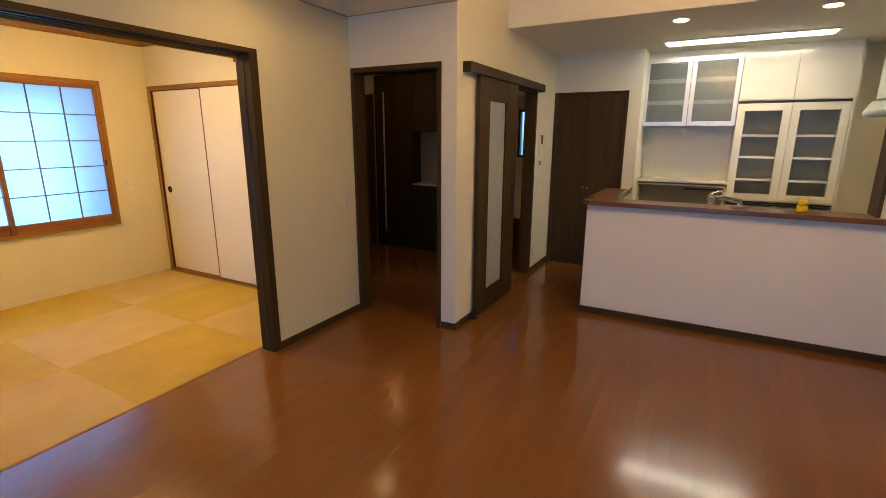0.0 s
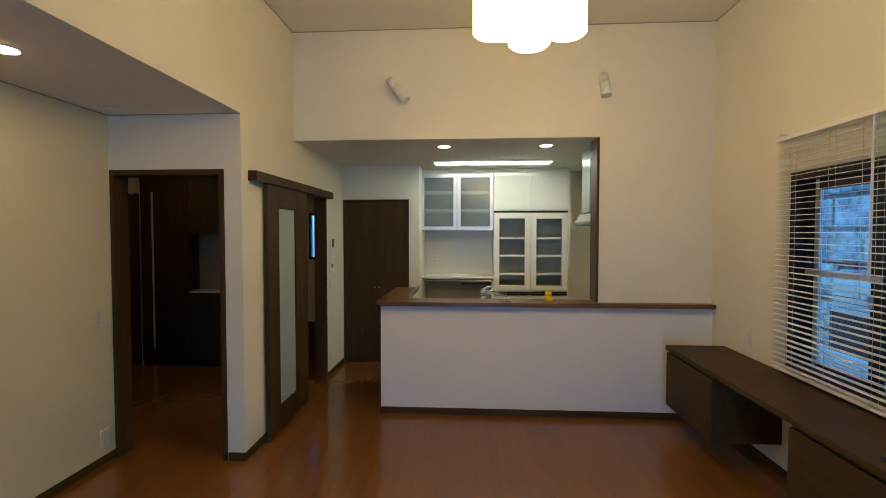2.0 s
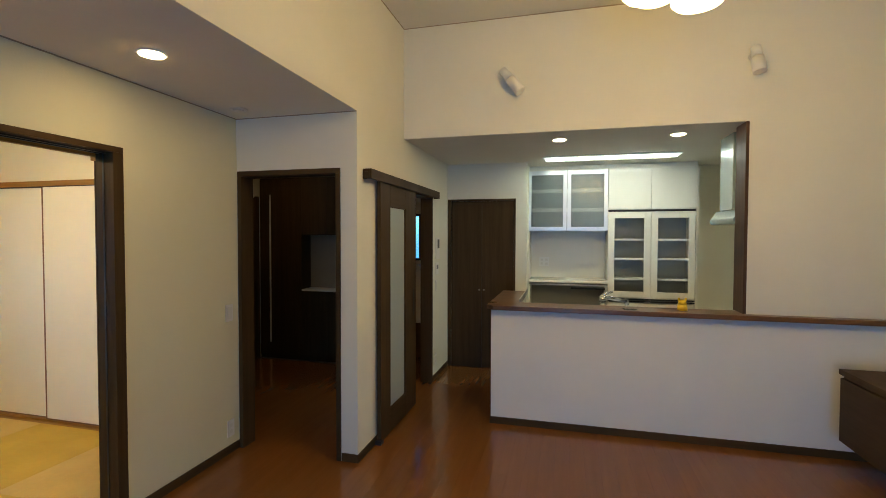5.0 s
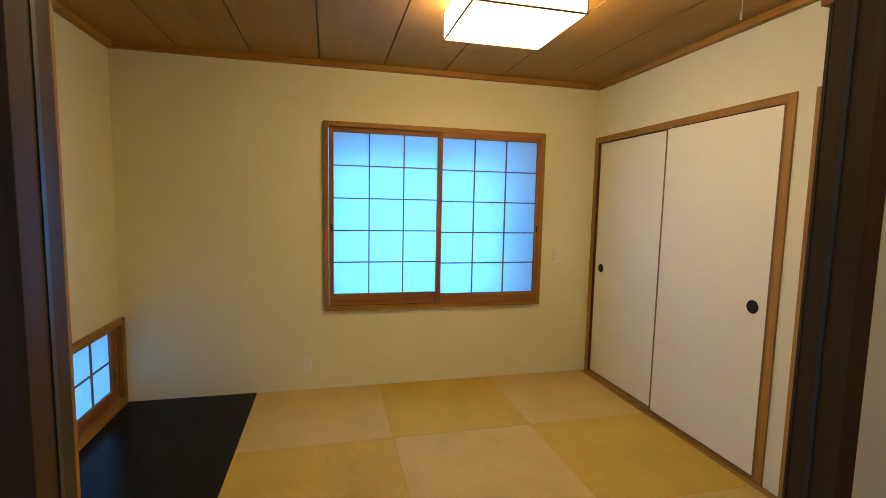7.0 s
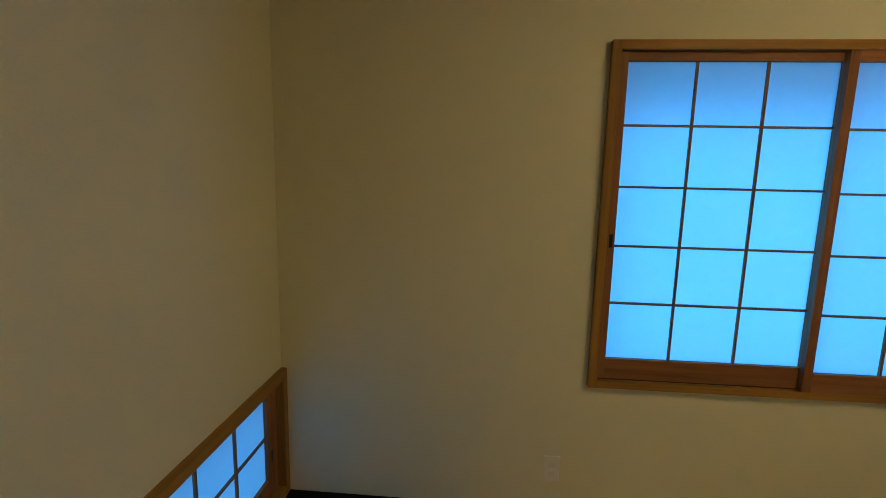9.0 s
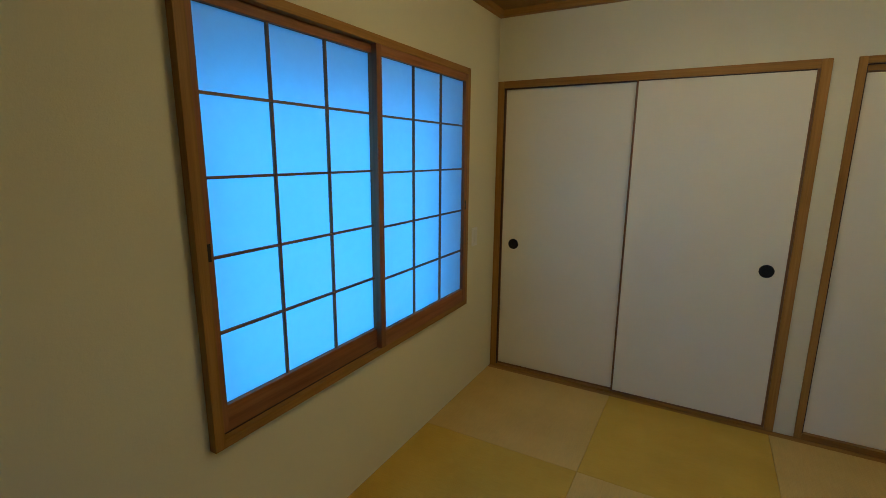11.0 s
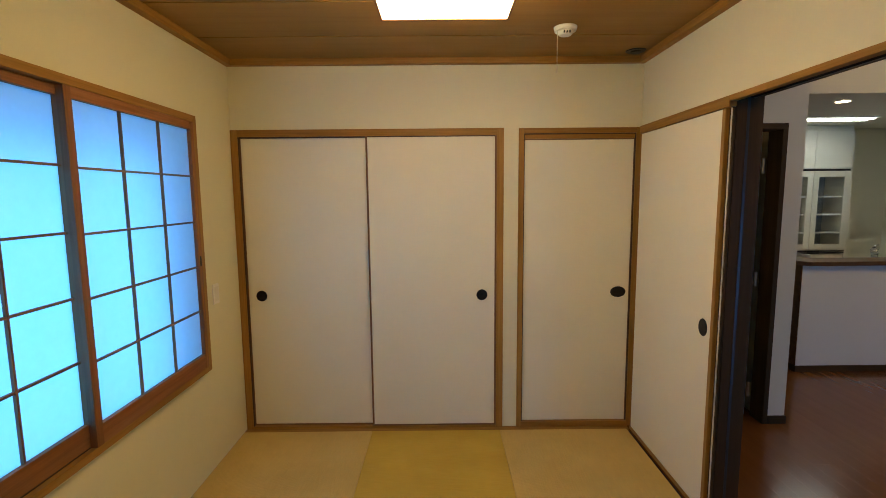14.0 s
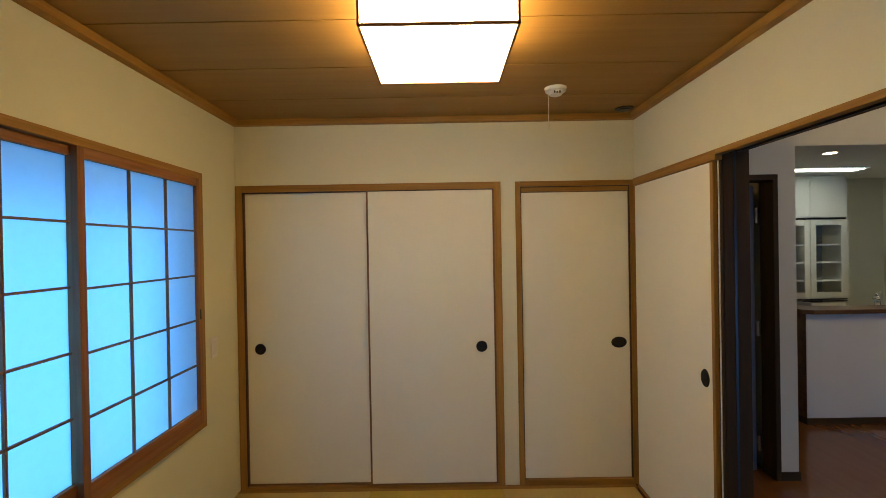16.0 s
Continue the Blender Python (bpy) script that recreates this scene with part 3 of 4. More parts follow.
for a, b in ((-0.713, -0.255), (-0.247, 0.212)):
    dr = part("door", B(a, b, YF, YF + 0.006, 1.643, 2.365), FROSTC, uc, "frosted glass door")
    for q in ((a, a + 0.042, 1.643, 2.365), (b - 0.042, b, 1.643, 2.365), (a + 0.042, b - 0.042, 1.643, 1.69), (a + 0.042, b - 0.042, 2.315, 2.365)):
        part("frame", B(q[0], q[1], YF - 0.012, YF - 0.001, q[2], q[3], bevel=0.002), ALU, dr, "pale aluminium frame")
for zz in (1.87, 2.10):
    part("shelf", B(-0.70, 0.20, YF + 0.0075, YF + 0.027, zz, zz + 0.045), GLOSSW, uc)
uc2 = thing("upper_cupboard", (0.68, 6.0, 1.9), "cream gloss upper cupboard with two flush doors", "cabinet")
part("body", B(0.2185, 1.155, YF + 0.021, YB, 1.89, 2.37), CREAM, uc2)
for a, b in ((0.219, 0.684), (0.688, 1.154)):
    part("door", B(a, b, YF, YF + 0.02, 1.895, 2.365, bevel=0.002), GLOSSW, uc2)
part("finger_rail", B(0.219, 1.154, YF + 0.01, YF + 0.0205, 1.865, 1.889), SASH, uc2, "dark recessed finger rail")
part("filler", B(-0.715, 1.17, YF + 0.03, YB, 2.371, ZD - 0.004), CREAM, uc2, "cream filler strip")
tall = thing("glazed_cupboard", (0.68, 6.0, 0), "cream crockery cupboard with two glass doors and empty shelves", "cabinet")
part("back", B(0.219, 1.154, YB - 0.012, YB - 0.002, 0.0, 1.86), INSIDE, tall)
for a, b in ((0.219, 0.236), (0.677, 0.695), (1.137, 1.154)):
    part("side", B(a, b, YF + 0.022, YB - 0.013, 0.0, 1.86), CREAM, tall)
for zz in (0.84, 1.07, 1.305, 1.53):
    for a, b in ((0.2365, 0.6765), (0.6955, 1.1365)):
        part("shelf", B(a, b, YF + 0.03, YB - 0.013, zz, zz + 0.022), GLOSSW, tall, "white shelf board")
part("lower_front", B(0.2365, 1.1365, YF + 0.01, YF + 0.028, 0.05, 0.80), CREAM, tall)
for a, b in ((0.221, 0.684), (0.690, 1.152)):
    dr = part("door", B(a + 0.068, b - 0.068, YF + 0.006, YF + 0.012, 0.93, 1.795), CLEAR, tall, "clear glass door")
    dr.visible_shadow = False
    for q in ((a, a + 0.07, 0.865, 1.862), (b - 0.07, b, 0.865, 1.862), (a + 0.07, b - 0.07, 0.865, 0.935), (a + 0.07, b - 0.07, 1.79, 1.862)):
        part("frame", B(q[0], q[1], YF, YF + 0.02, q[2], q[3], bevel=0.003), CREAM, dr, "cream door frame")
for zz in (0.815, 0.84):
    part("trim_strip", B(0.222, 1.152, YF + 0.0, YF + 0.009, zz, zz + 0.012), BLACKP, tall, "dark horizontal seam")
part("end_post", B(1.156, 1.185, YF + 0.01, YB, 0, 2.37), CREAM, tall)
base = thing("sideboard_unit", (-0.25, 6.0, 0), "cream base cupboard with a white top and a dark open bay", "cabinet")
part("side", B(-0.697, -0.68, YF, YB, 0, 0.985), CREAM, base)
part("side", B(0.198, 0.2155, YF, YB, 0, 0.985), CREAM, base)
part("top", B(-0.697, 0.2155, YF - 0.03, YB, 1.02, 1.05, bevel=0.003), GLOSSW, base, "white laminate top")
part("pull_out_tray", B(-0.68, 0.198, YF - 0.02, YF + 0.3, 0.985, 1.0, bevel=0.002), STEEL, base, "steel pull-out tray edge")
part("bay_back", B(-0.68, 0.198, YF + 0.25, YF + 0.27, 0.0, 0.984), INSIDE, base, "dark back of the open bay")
part("drawer_rail", B(-0.2, 0.19, YF - 0.01, YF + 0.02, 0.945, 0.965), BLACKP, base, "dark drawer rail")
part("niche_back", B(-0.697, 0.2155, YB - 0.02, YB - 0.001, 1.051, 1.642), CREAM, base, "cream panelled niche back")
part("side_board", B(-0.6985, -0.716, YF + 0.02, YB, 1.0, 2.40), CREAM, base)

cd = thing("hanging_cord", (-0.70, 5.79, 1.2), "thin white cord hanging beside the kitchen niche", "cord")
part("cord", C((-0.706, 5.795, 1.36), (-0.712, 5.797, 1.66), 0.004, seg=8), PLASTIC, cd)
part("plug", B(-0.718, -0.694, 5.785, 5.809, 1.28, 1.36, bevel=0.004), PLASTIC, cd)
hood = thing("range_hood", (1.4, 4.5, 1.7), "blue-grey steel range hood with a rounded canopy", "range hood")
part("chimney", B(1.048, 1.90, 4.30, 4.62, 1.80, ZD - 0.002, bevel=0.004), HOOD, hood)
prof = [(1.95, 1.68)] + [(1.052 + 0.032 * math.cos(radians(a)), 1.712 + 0.032 * math.sin(radians(a))) for a in range(270, 129, -20)] + [(1.068, 1.80), (1.95, 1.80)]
bm = bmesh.new()
vs = [bm.verts.new((x, 4.18, z)) for x, z in prof]
f = bm.faces.new(vs)
ex = bmesh.ops.extrude_face_region(bm, geom=[f])
bmesh.ops.translate(bm, vec=(0, 0.62, 0), verts=[g for g in ex["geom"] if isinstance(g, bmesh.types.BMVert)])
bmesh.ops.recalc_face_normals(bm, faces=bm.faces)
part("canopy", bm, HOOD, hood)


def downlight(x, y, z, r, glow_mat, label):
    d = thing("downlight", (x, y, z), label, "downlight", "recessed downlights")
    bm = bmesh.new()
    cyl(bm, (x, y, z - 0.006), (x, y, z - 0.001), r, r + 0.004, 32)
    part("ring", bm, PLASTIC, d, "white trim ring")
    part("lens", C((x, y, z - 0.009), (x, y, z - 0.0065), r * 0.84, seg=32), glow_mat, d, "glowing lens")


downlight(-2.152, 1.80, ZD, 0.062, DOWN_GLOW, "small round recessed downlight, lit, in the low ceiling")
downlight(-0.326, 4.27, ZD, 0.062, KDOWN_GLOW, "small round recessed downlight, lit, in the kitchen ceiling")
downlight(0.632, 4.27, ZD, 0.062, KDOWN_GLOW, "small round recessed downlight, lit, in the kitchen ceiling")
downlight(-3.78, 5.14, ZD, 0.034, HALL_GLOW, "small round recessed downlight, lit, in the hall ceiling")
downlight(-2.85, 3.58, ZD, 0.034, HALL_GLOW, "small round recessed downlight, lit, in the hall ceiling")
tube = thing("kitchen_fluorescent_light", (0.07, 5.2, ZD), "long recessed fluorescent light, lit cool white", "ceiling light")
part("housing", B(-0.51, 0.87, 5.16, 5.38, ZD - 0.012, ZD - 0.001, bevel=0.003), PLASTIC, tube)
part("diffuser", B(-0.48, 0.84, 5.19, 5.35, ZD - 0.022, ZD - 0.0125, bevel=0.003), TUBE_GLOW, tube, "glowing opal diffuser")
vent = thing("ceiling_vent", (-2.40, 2.70, ZD), "round cream ceiling vent", "vent")
part("rim", C((-2.404, 2.72, ZD - 0.008), (-2.404, 2.72, ZD - 0.001), 0.055, 0.06, seg=32), PLASTIC, vent)
part("disc", C((-2.404, 2.72, ZD - 0.018), (-2.404, 2.72, ZD - 0.0085), 0.034, seg=32), PLASTIC, vent)

# ---- living things ----
LX, LY = 0.185, 2.05
pend = thing("pendant_lamp", (LX, LY, 2.4), "pendant lamp of five glowing opal glass cylinders", "pendant lamp")
part("ceiling_plate", C((LX, LY, ZH - 0.04), (LX, LY, ZH - 0.001), 0.20, 0.21, seg=40), PLASTIC, pend)
for i, (ox, oy, z) in enumerate(((0.005, -0.15, 2.42), (0.185, -0.05, 2.505), (-0.15, -0.02, 2.525), (0.11, 0.16, 2.60), (-0.09, 0.17, 2.60))):
    bm = bmesh.new()
    cyl(bm, (LX + ox, LY + oy, z), (LX + ox, LY + oy, z + 0.42), 0.091, seg=40)
    bmesh.ops.bevel(bm, geom=[e for e in bm.edges if abs(e.verts[0].co.z - e.verts[1].co.z) < 1e-5], offset=0.012, segments=3, affect="EDGES")
    sh = part("shade", bm, PENDANT_GLOW, pend, "glowing opal glass cylinder", True)
    part("stem", C((LX + ox, LY + oy, z + 0.42), (LX + ox * 0.8, LY + oy * 0.8, ZH - 0.04), 0.006, seg=8), STEEL, sh, "thin steel stem")


def spot(x, z, lean, turn):
    s = thing("spotlight", (x, YK, z), "small off-white cylindrical spotlight, unlit, on the wall", "spotlight", "wall spotlights")
    part("base", C((x, YK, z + 0.05), (x, YK - 0.025, z + 0.05), 0.032, seg=24), PLASTIC, s)
    part("arm", C((x, YK - 0.02, z + 0.05), (x, YK - 0.075, z + 0.05), 0.008, seg=10), PLASTIC, s)
    a = Vector((x - lean, YK - 0.085 + turn, z + 0.10))
    b = Vector((x + lean, YK - 0.085 - turn, z - 0.09))
    part("barrel", C(a.lerp(b, 0.42), b, 0.042, 0.044, seg=28), PLASTIC, s, smooth=True)
    part("cap", C(a, a.lerp(b, 0.40), 0.034, 0.036, seg=28), PLASTIC, s, smooth=True)


spot(-0.70, 2.83, 0.076, 0.01)
spot(1.05, 2.84, 0.008, 0.02)

# floating bench along the window wall
bench = thing("floating_bench", (1.76, 2.3, 0.69), "long dark brown floating shelf with hung cabinets", "bench")
part("top", B(1.522, XR, 0.9, 3.70, 0.655, 0.69, bevel=0.003), DARK_Y, bench)
for a, b in ((2.975, 3.695), (0.95, 2.225)):
    cb = part("cabinet", B(1.549, XR - 0.001, a, b, 0.207, 0.645, bevel=0.002), DARK_Y, bench, "dark hung cabinet")
    part("door", B(1.530, 1.548, a, b, 0.205, 0.632, bevel=0.002), DARK_Y, cb)


def remote(x, y, rz, l, w, body, name, label):
    r = thing(name, (x, y, 0.691), label, "remote control")
    for nm, q, m_ in (("body", (-w / 2, w / 2, -l / 2, l / 2, 0, 0.018), body), ("screen", (-w * 0.36, w * 0.36, l * 0.16, l * 0.42, 0.0182, 0.0192), GREY), ("button", (-w * 0.25, w * 0.25, -l * 0.05, l * 0.06, 0.0182, 0.021), ALU)):
        bm = B(*q, bevel=0.003 if nm == "body" else 0)
        bmesh.ops.transform(bm, matrix=pose(x, y, 0.691, 0, 0, rz), verts=bm.verts)
        part(nm, bm, m_, r)


remote(1.74, 1.715, 65, 0.17, 0.05, PLASTIC, "remote_control", "white air conditioner remote lying on the bench")
remote(1.715, 1.61, 70, 0.17, 0.05, PLASTIC, "remote_control", "white lamp remote lying on the bench")
remote(1.635, 1.745, 75, 0.10, 0.03, BLACKP, "remote_control", "slim black remote lying on the bench")

# window with venetian blind
win = thing("window_1", (XR + 0.1, 2.58, 0.8), "brown framed window behind a venetian blind", "window", kind="structure")
wy0, wy1, wz0, wz1 = 2.19, 2.97, 0.717, 1.99
wx0, wx1 = XR + 0.012, XR + 0.075
for q in ((wy0, wy0 + 0.045, wz0, wz1), (wy1 - 0.045, wy1, wz0, wz1), (wy0 + 0.045, wy1 - 0.045, wz0, wz0 + 0.05), (wy0 + 0.045, wy1 - 0.045, wz1 - 0.05, wz1)):
    part("window_frame", B(wx0, XR + 0.105, *q, bevel=0.003), SASH, win)
gy0, gy1, gz0, gzm, gz1 = 2.43, 2.82, 0.795, 1.358, 1.87
for q in ((2.36, gy0, wz0 + 0.05, wz1 - 0.05), (gy1 + 0.042, 2.908, wz0 + 0.05, wz1 - 0.05), (gy0, gy1, wz0 + 0.05, gz0), (gy0, gy1, gz1, wz1 - 0.05)):
    part("sash_bar", B(XR + 0.082, XR + 0.118, *q, bevel=0.003), SASH, win)
part("meeting_rail", B(XR + 0.070, XR + 0.118, 2.36, gy1 + 0.09, gzm - 0.014, gzm + 0.014, bevel=0.003), ALU, win, "pale aluminium meeting rail")
# Pale strip drawing the lighter upright next to the glass.
part("pale_upright", B(XR + 0.090, XR + 0.112, gy1, gy1 + 0.041, wz0 + 0.05, wz1 - 0.05, bevel=0.002), ALU, win, "pale upright strip beside the glass")
part("catch", B(XR + 0.055, XR + 0.0695, gy0 - 0.035, gy0 - 0.010, 1.20, 1.27, bevel=0.006), PLASTIC, win, "pale window catch")
for y_a, y_b, z_a, z_b in ((gy0, gy1, gz0, gzm - 0.0145), (gy0, gy1, gzm + 0.0145, gz1), (wy0 + 0.045, 2.36, wz0 + 0.05, wz1 - 0.05), (2.908, wy1 - 0.045, wz0 + 0.05, wz1 - 0.05)):
    p = part("pane", B(XR + 0.1, XR + 0.105, y_a, y_b, z_a, z_b), CLEAR, win)
    p.visible_shadow = False
part("reveal_lining", B(XR + 0.001, XR + 0.011, wy0 + 0.001, wy1 - 0.001, wz0 + 0.001, wz0 + 0.035), COUNTER, win)
blind = thing("venetian_blind", (XR - 0.02, 2.565, 2.2), "off-white venetian blind, lowered with open slats", "blind")
by0, by1 = 2.105, 3.035
part("headrail", B(XR - 0.050, XR - 0.008, by0, by1, 2.196, 2.222, bevel=0.003), SLAT, blind)
for yy in (by0 + 0.02, by1 - 0.02):
    part("bracket", B(XR - 0.055, XR, yy - 0.03, yy + 0.03, 2.2225, 2.245, bevel=0.002), PLASTIC, blind)
bm = bmesh.new()
prof = [(-0.0175, -0.0020), (-0.009, 0.0006), (0.0, 0.0016), (0.009, 0.0006), (0.0175, -0.0020)]
rows_ = []
for yy in (by0, by1):
    rows_.append([bm.verts.new((x, yy, z)) for x, z in prof] + [bm.verts.new((x, yy, z - 0.0008)) for x, z in reversed(prof)])
n_ = len(rows_[0])
for i in range(n_):
    bm.faces.new((rows_[0][i], rows_[0][(i + 1) % n_], rows_[1][(i + 1) % n_], rows_[1][i]))
bm.faces.new(rows_[0]), bm.faces.new(list(reversed(rows_[1])))
bmesh.ops.rotate(bm, cent=(0, 0, 0), matrix=Matrix.Rotation(radians(-4), 3, "Y"), verts=bm.verts)
slat = part("slat", bm, SLAT, blind)
slat_me = slat.data
step = (2.185 - 0.745) / 40
for i in range(41):
    ob = slat if i == 0 else new("slat", slat_me)
    ob.parent = blind
    ob.matrix_parent_inverse = Matrix.Identity(4)
    ob.location = (-0.008, -2.565, 2.185 - i * step - 2.2)
    ob.rotation_euler = (radians(random.uniform(-0.08, 0.08)), radians(random.uniform(-0.7, 0.7)), 0)
part("bottom_rail", B(XR - 0.046, XR - 0.010, by0, by1, 0.712, 0.729, bevel=0.003), SLAT, blind)
for yy in (2.25, 2.57, 2.89):
    for xx in (XR - 0.0465, XR - 0.0095):
        part("ladder_cord", C((xx, yy, 0.73), (xx, yy, 2.195), 0.0011, seg=6), CABLE, blind)
part("tilt_wand", C((XR - 0.058, 2.27, 1.36), (XR - 0.058, 2.265, 2.19), 0.006, seg=8), PLASTIC, blind, "clear plastic tilt wand")
part("pull_cord", C((XR - 0.055, 2.33, 1.30), (XR - 0.055, 2.33, 2.19), 0.0015, seg=6), CABLE, blind)
part("cord_tassel", C((XR - 0.055, 2.33, 1.26), (XR - 0.055, 2.33, 1.30), 0.009, 0.005, seg=12), PLASTIC, blind)

# unseen garden window frame, added for the blue daylight on the counter
gd = thing("window_2", (0.3, YL - 0.1, 0), "brown framed low window, unseen, added for cool daylight", "window", kind="structure")
for q in ((-0.70, -0.64, 0.06, 1.3), (-0.03, 0.03, 0.12, 1.24), (0.64, 0.70, 0.06, 1.3), (-0.64, 0.64, 0.06, 0.12), (-0.64, 0.64, 1.24, 1.3)):
    part("window_frame", B(q[0], q[1], YL - 0.05, YL - 0.002, q[2], q[3], bevel=0.003), SASH, gd)

# wall plates
def plate(name, label, axis, face, sgn, s, z, w, h, extra=()):
    """A switch or socket plate on a wall face; extra: inset rectangles (s, z, w, h, material)."""
    def slab(a, b, s_, z_, w_, h_, bev):
        lo, hi = sorted((face + sgn * a, face + sgn * b))
        if axis == "x":
            return B(lo, hi, s_ - w_ / 2, s_ + w_ / 2, z_ - h_ / 2, z_ + h_ / 2, bevel=bev)
        return B(s_ - w_ / 2, s_ + w_ / 2, lo, hi, z_ - h_ / 2, z_ + h_ / 2, bevel=bev)
    o = thing(name, (face, s, z) if axis == "x" else (s, face, z), label, "switch" if "switch" in name else "wall fitting")
    part("plate", slab(0, 0.008, s, z, w, h, 0.002), PLASTIC, o)
    for ds, dz, ew, eh, em in extra:
        part("rocker" if "switch" in name else "insert", slab(0.0082, 0.0105, s + ds, z + dz, ew, eh, 0), em, o)
    return o


SOCK = ((0, 0.022, 0.030, 0.026, INSERT), (0, -0.022, 0.030, 0.026, INSERT))
SW = ((0, 0, 0.045, 0.085, INSERT),)
plate("light_switch", "cream wall switch plate by the doorway", "x", XPL, 1, 2.855, 1.02, 0.07, 0.12, SW)
plate("wall_socket", "cream double wall socket near the skirting", "x", XPL, 1, 2.86, 0.18, 0.07, 0.12, SOCK)
plate("intercom_panel", "white intercom panel with a dark screen", "x", XS, 1, 5.03, 1.44, 0.15, 0.24, ((0.02, 0.05, 0.07, 0.10, BLACKP),))
plate("boiler_control", "small white boiler control panel", "x", XS, 1, 5.0, 1.22, 0.13, 0.13, ((0.01, 0.015, 0.06, 0.045, GREY),))
plate("light_switch", "cream wall switch plate", "x", XS, 1, 4.97, 1.03, 0.07, 0.12, SW)
plate("wall_socket", "cream wall socket near the floor", "x", XS, 1, 4.95, 0.22, 0.07, 0.12, SOCK)
plate("wall_socket", "cream wall socket above the bench", "x", XR, -1, 3.37, 0.83, 0.07, 0.12, SOCK)
plate("wall_socket", "white double wall socket above the mats", "x", XW, 1, 0.571, 0.206, 0.07, 0.12, SOCK)
plate("light_switch", "white wall switch beside the screen window", "x", XW, 1, 2.62, 1.027, 0.07, 0.12, SW)
plate("wall_socket", "cream fourfold socket in the kitchen niche", "y", YB - 0.02, -1, -0.53, 1.25, 0.12, 0.12, ((-0.03, 0.025, 0.03, 0.026, GLOSSW), (0.03, 0.025, 0.03, 0.026, GLOSSW), (-0.03, -0.025, 0.03, 0.026, GLOSSW), (0.03, -0.025, 0.03, 0.026, GLOSSW)))

# ---- hall ----
shoe = thing("shoe_cabinet", (-3.4, 5.9, 0), "very dark brown entrance cupboard with an open niche", "cabinet")
part("tall_unit", B(-4.448, -3.79, 5.76, YB - 0.001, -0.15, 2.38, bevel=0.003), DARK_Z, shoe)
part("upper_unit", B(-3.789, -3.02, 5.76, YB - 0.001, 1.585, 2.38, bevel=0.003), DARK_Z, shoe)
part("lower_unit", B(-3.789, -3.0, 5.76, YB - 0.001, -0.15, 0.815, bevel=0.003), DARK_Z, shoe)
part("niche_back", B(-3.788, -2.99, 5.98, YB - 0.001, 0.841, 1.584), NICHE, shoe, "back of the niche, coloured darker to look dim")
# pale strip drawn as a thin upright line on the cabinet front
part("edge_strip", B(-4.285, -4.266, 5.728, 5.7415, 0.08, 2.15), PLASTIC, shoe, "pale strip drawing a thin upright line")
part("ledge", B(-3.789, -2.99, 5.74, YB - 0.001, 0.8155, 0.84, bevel=0.003), CREAM, shoe, "pale ledge of the niche")
for a, b in ((-4.446, -4.122), (-4.118, -3.793)):
    part("door", B(a, b, 5.742, 5.759, -0.10, 2.37, bevel=0.002), DARK_Z, shoe)
for a, b in ((-3.786, -3.405), (-3.402, -3.023)):
    part("door", B(a, b, 5.742, 5.759, 1.59, 2.37, bevel=0.002), DARK_Z, shoe)
    part("door", B(a, b, 5.742, 5.759, -0.10, 0.81, bevel=0.002), DARK_Z, shoe)
ed = thing("door_2", (-4.43, 5.3, -0.15), "dark entrance door with a narrow pale strip", "door", kind="structure")
part("leaf", B(-4.449, -4.41, 4.75, 5.62, -0.149, 2.1, bevel=0.003), DARK_Z, ed)
part("door_frame", B(-4.449, -4.405, 5.621, 5.668, -0.149, 2.12), DARK_Z, ed)
# pale upright strip beside the door frame
part("pale_line", B(-4.449, -4.402, 5.669, 5.688, 0.05, 2.12), ALU, ed, "pale upright metal strip")
hw = thing("window_3", (-2.26, YB, 1.5), "narrow dark framed hall window", "window", kind="structure")
for q in ((-2.33, -2.30, 1.24, 1.88), (-2.232, -2.20, 1.24, 1.88), (-2.30, -2.232, 1.24, 1.27), (-2.30, -2.232, 1.85, 1.88)):
    part("window_frame", B(q[0], q[1], YB - 0.01, YB + 0.05, q[2], q[3]), SASH, hw)
hp = part("pane", B(-2.30, -2.232, YB + 0.02, YB + 0.025, 1.27, 1.85), CLEAR, hw)
hp.visible_shadow = False
for zz in (1.925, 2.045):
    vb = thing("wall_bracket", (-2.25, YB, zz), "small white box fixed to the hall wall", "bracket", "hall wall brackets")
    part("box", B(-2.31, -2.19, YB - 0.06, YB - 0.001, zz, zz + 0.075, bevel=0.006), PLASTIC, vb)
wc = thing("white_cabinet", (-2.26, 6.0, 0), "low white storage cabinet on a dark plinth", "cabinet")
part("body", B(-2.55, -1.95, 5.75, YB - 0.001, 0.45, 1.19, bevel=0.006), GLOSSW, wc)
part("plinth", B(-2.53, -1.97, 5.77, YB - 0.001, 0.0, 0.449), DARK_X, wc)

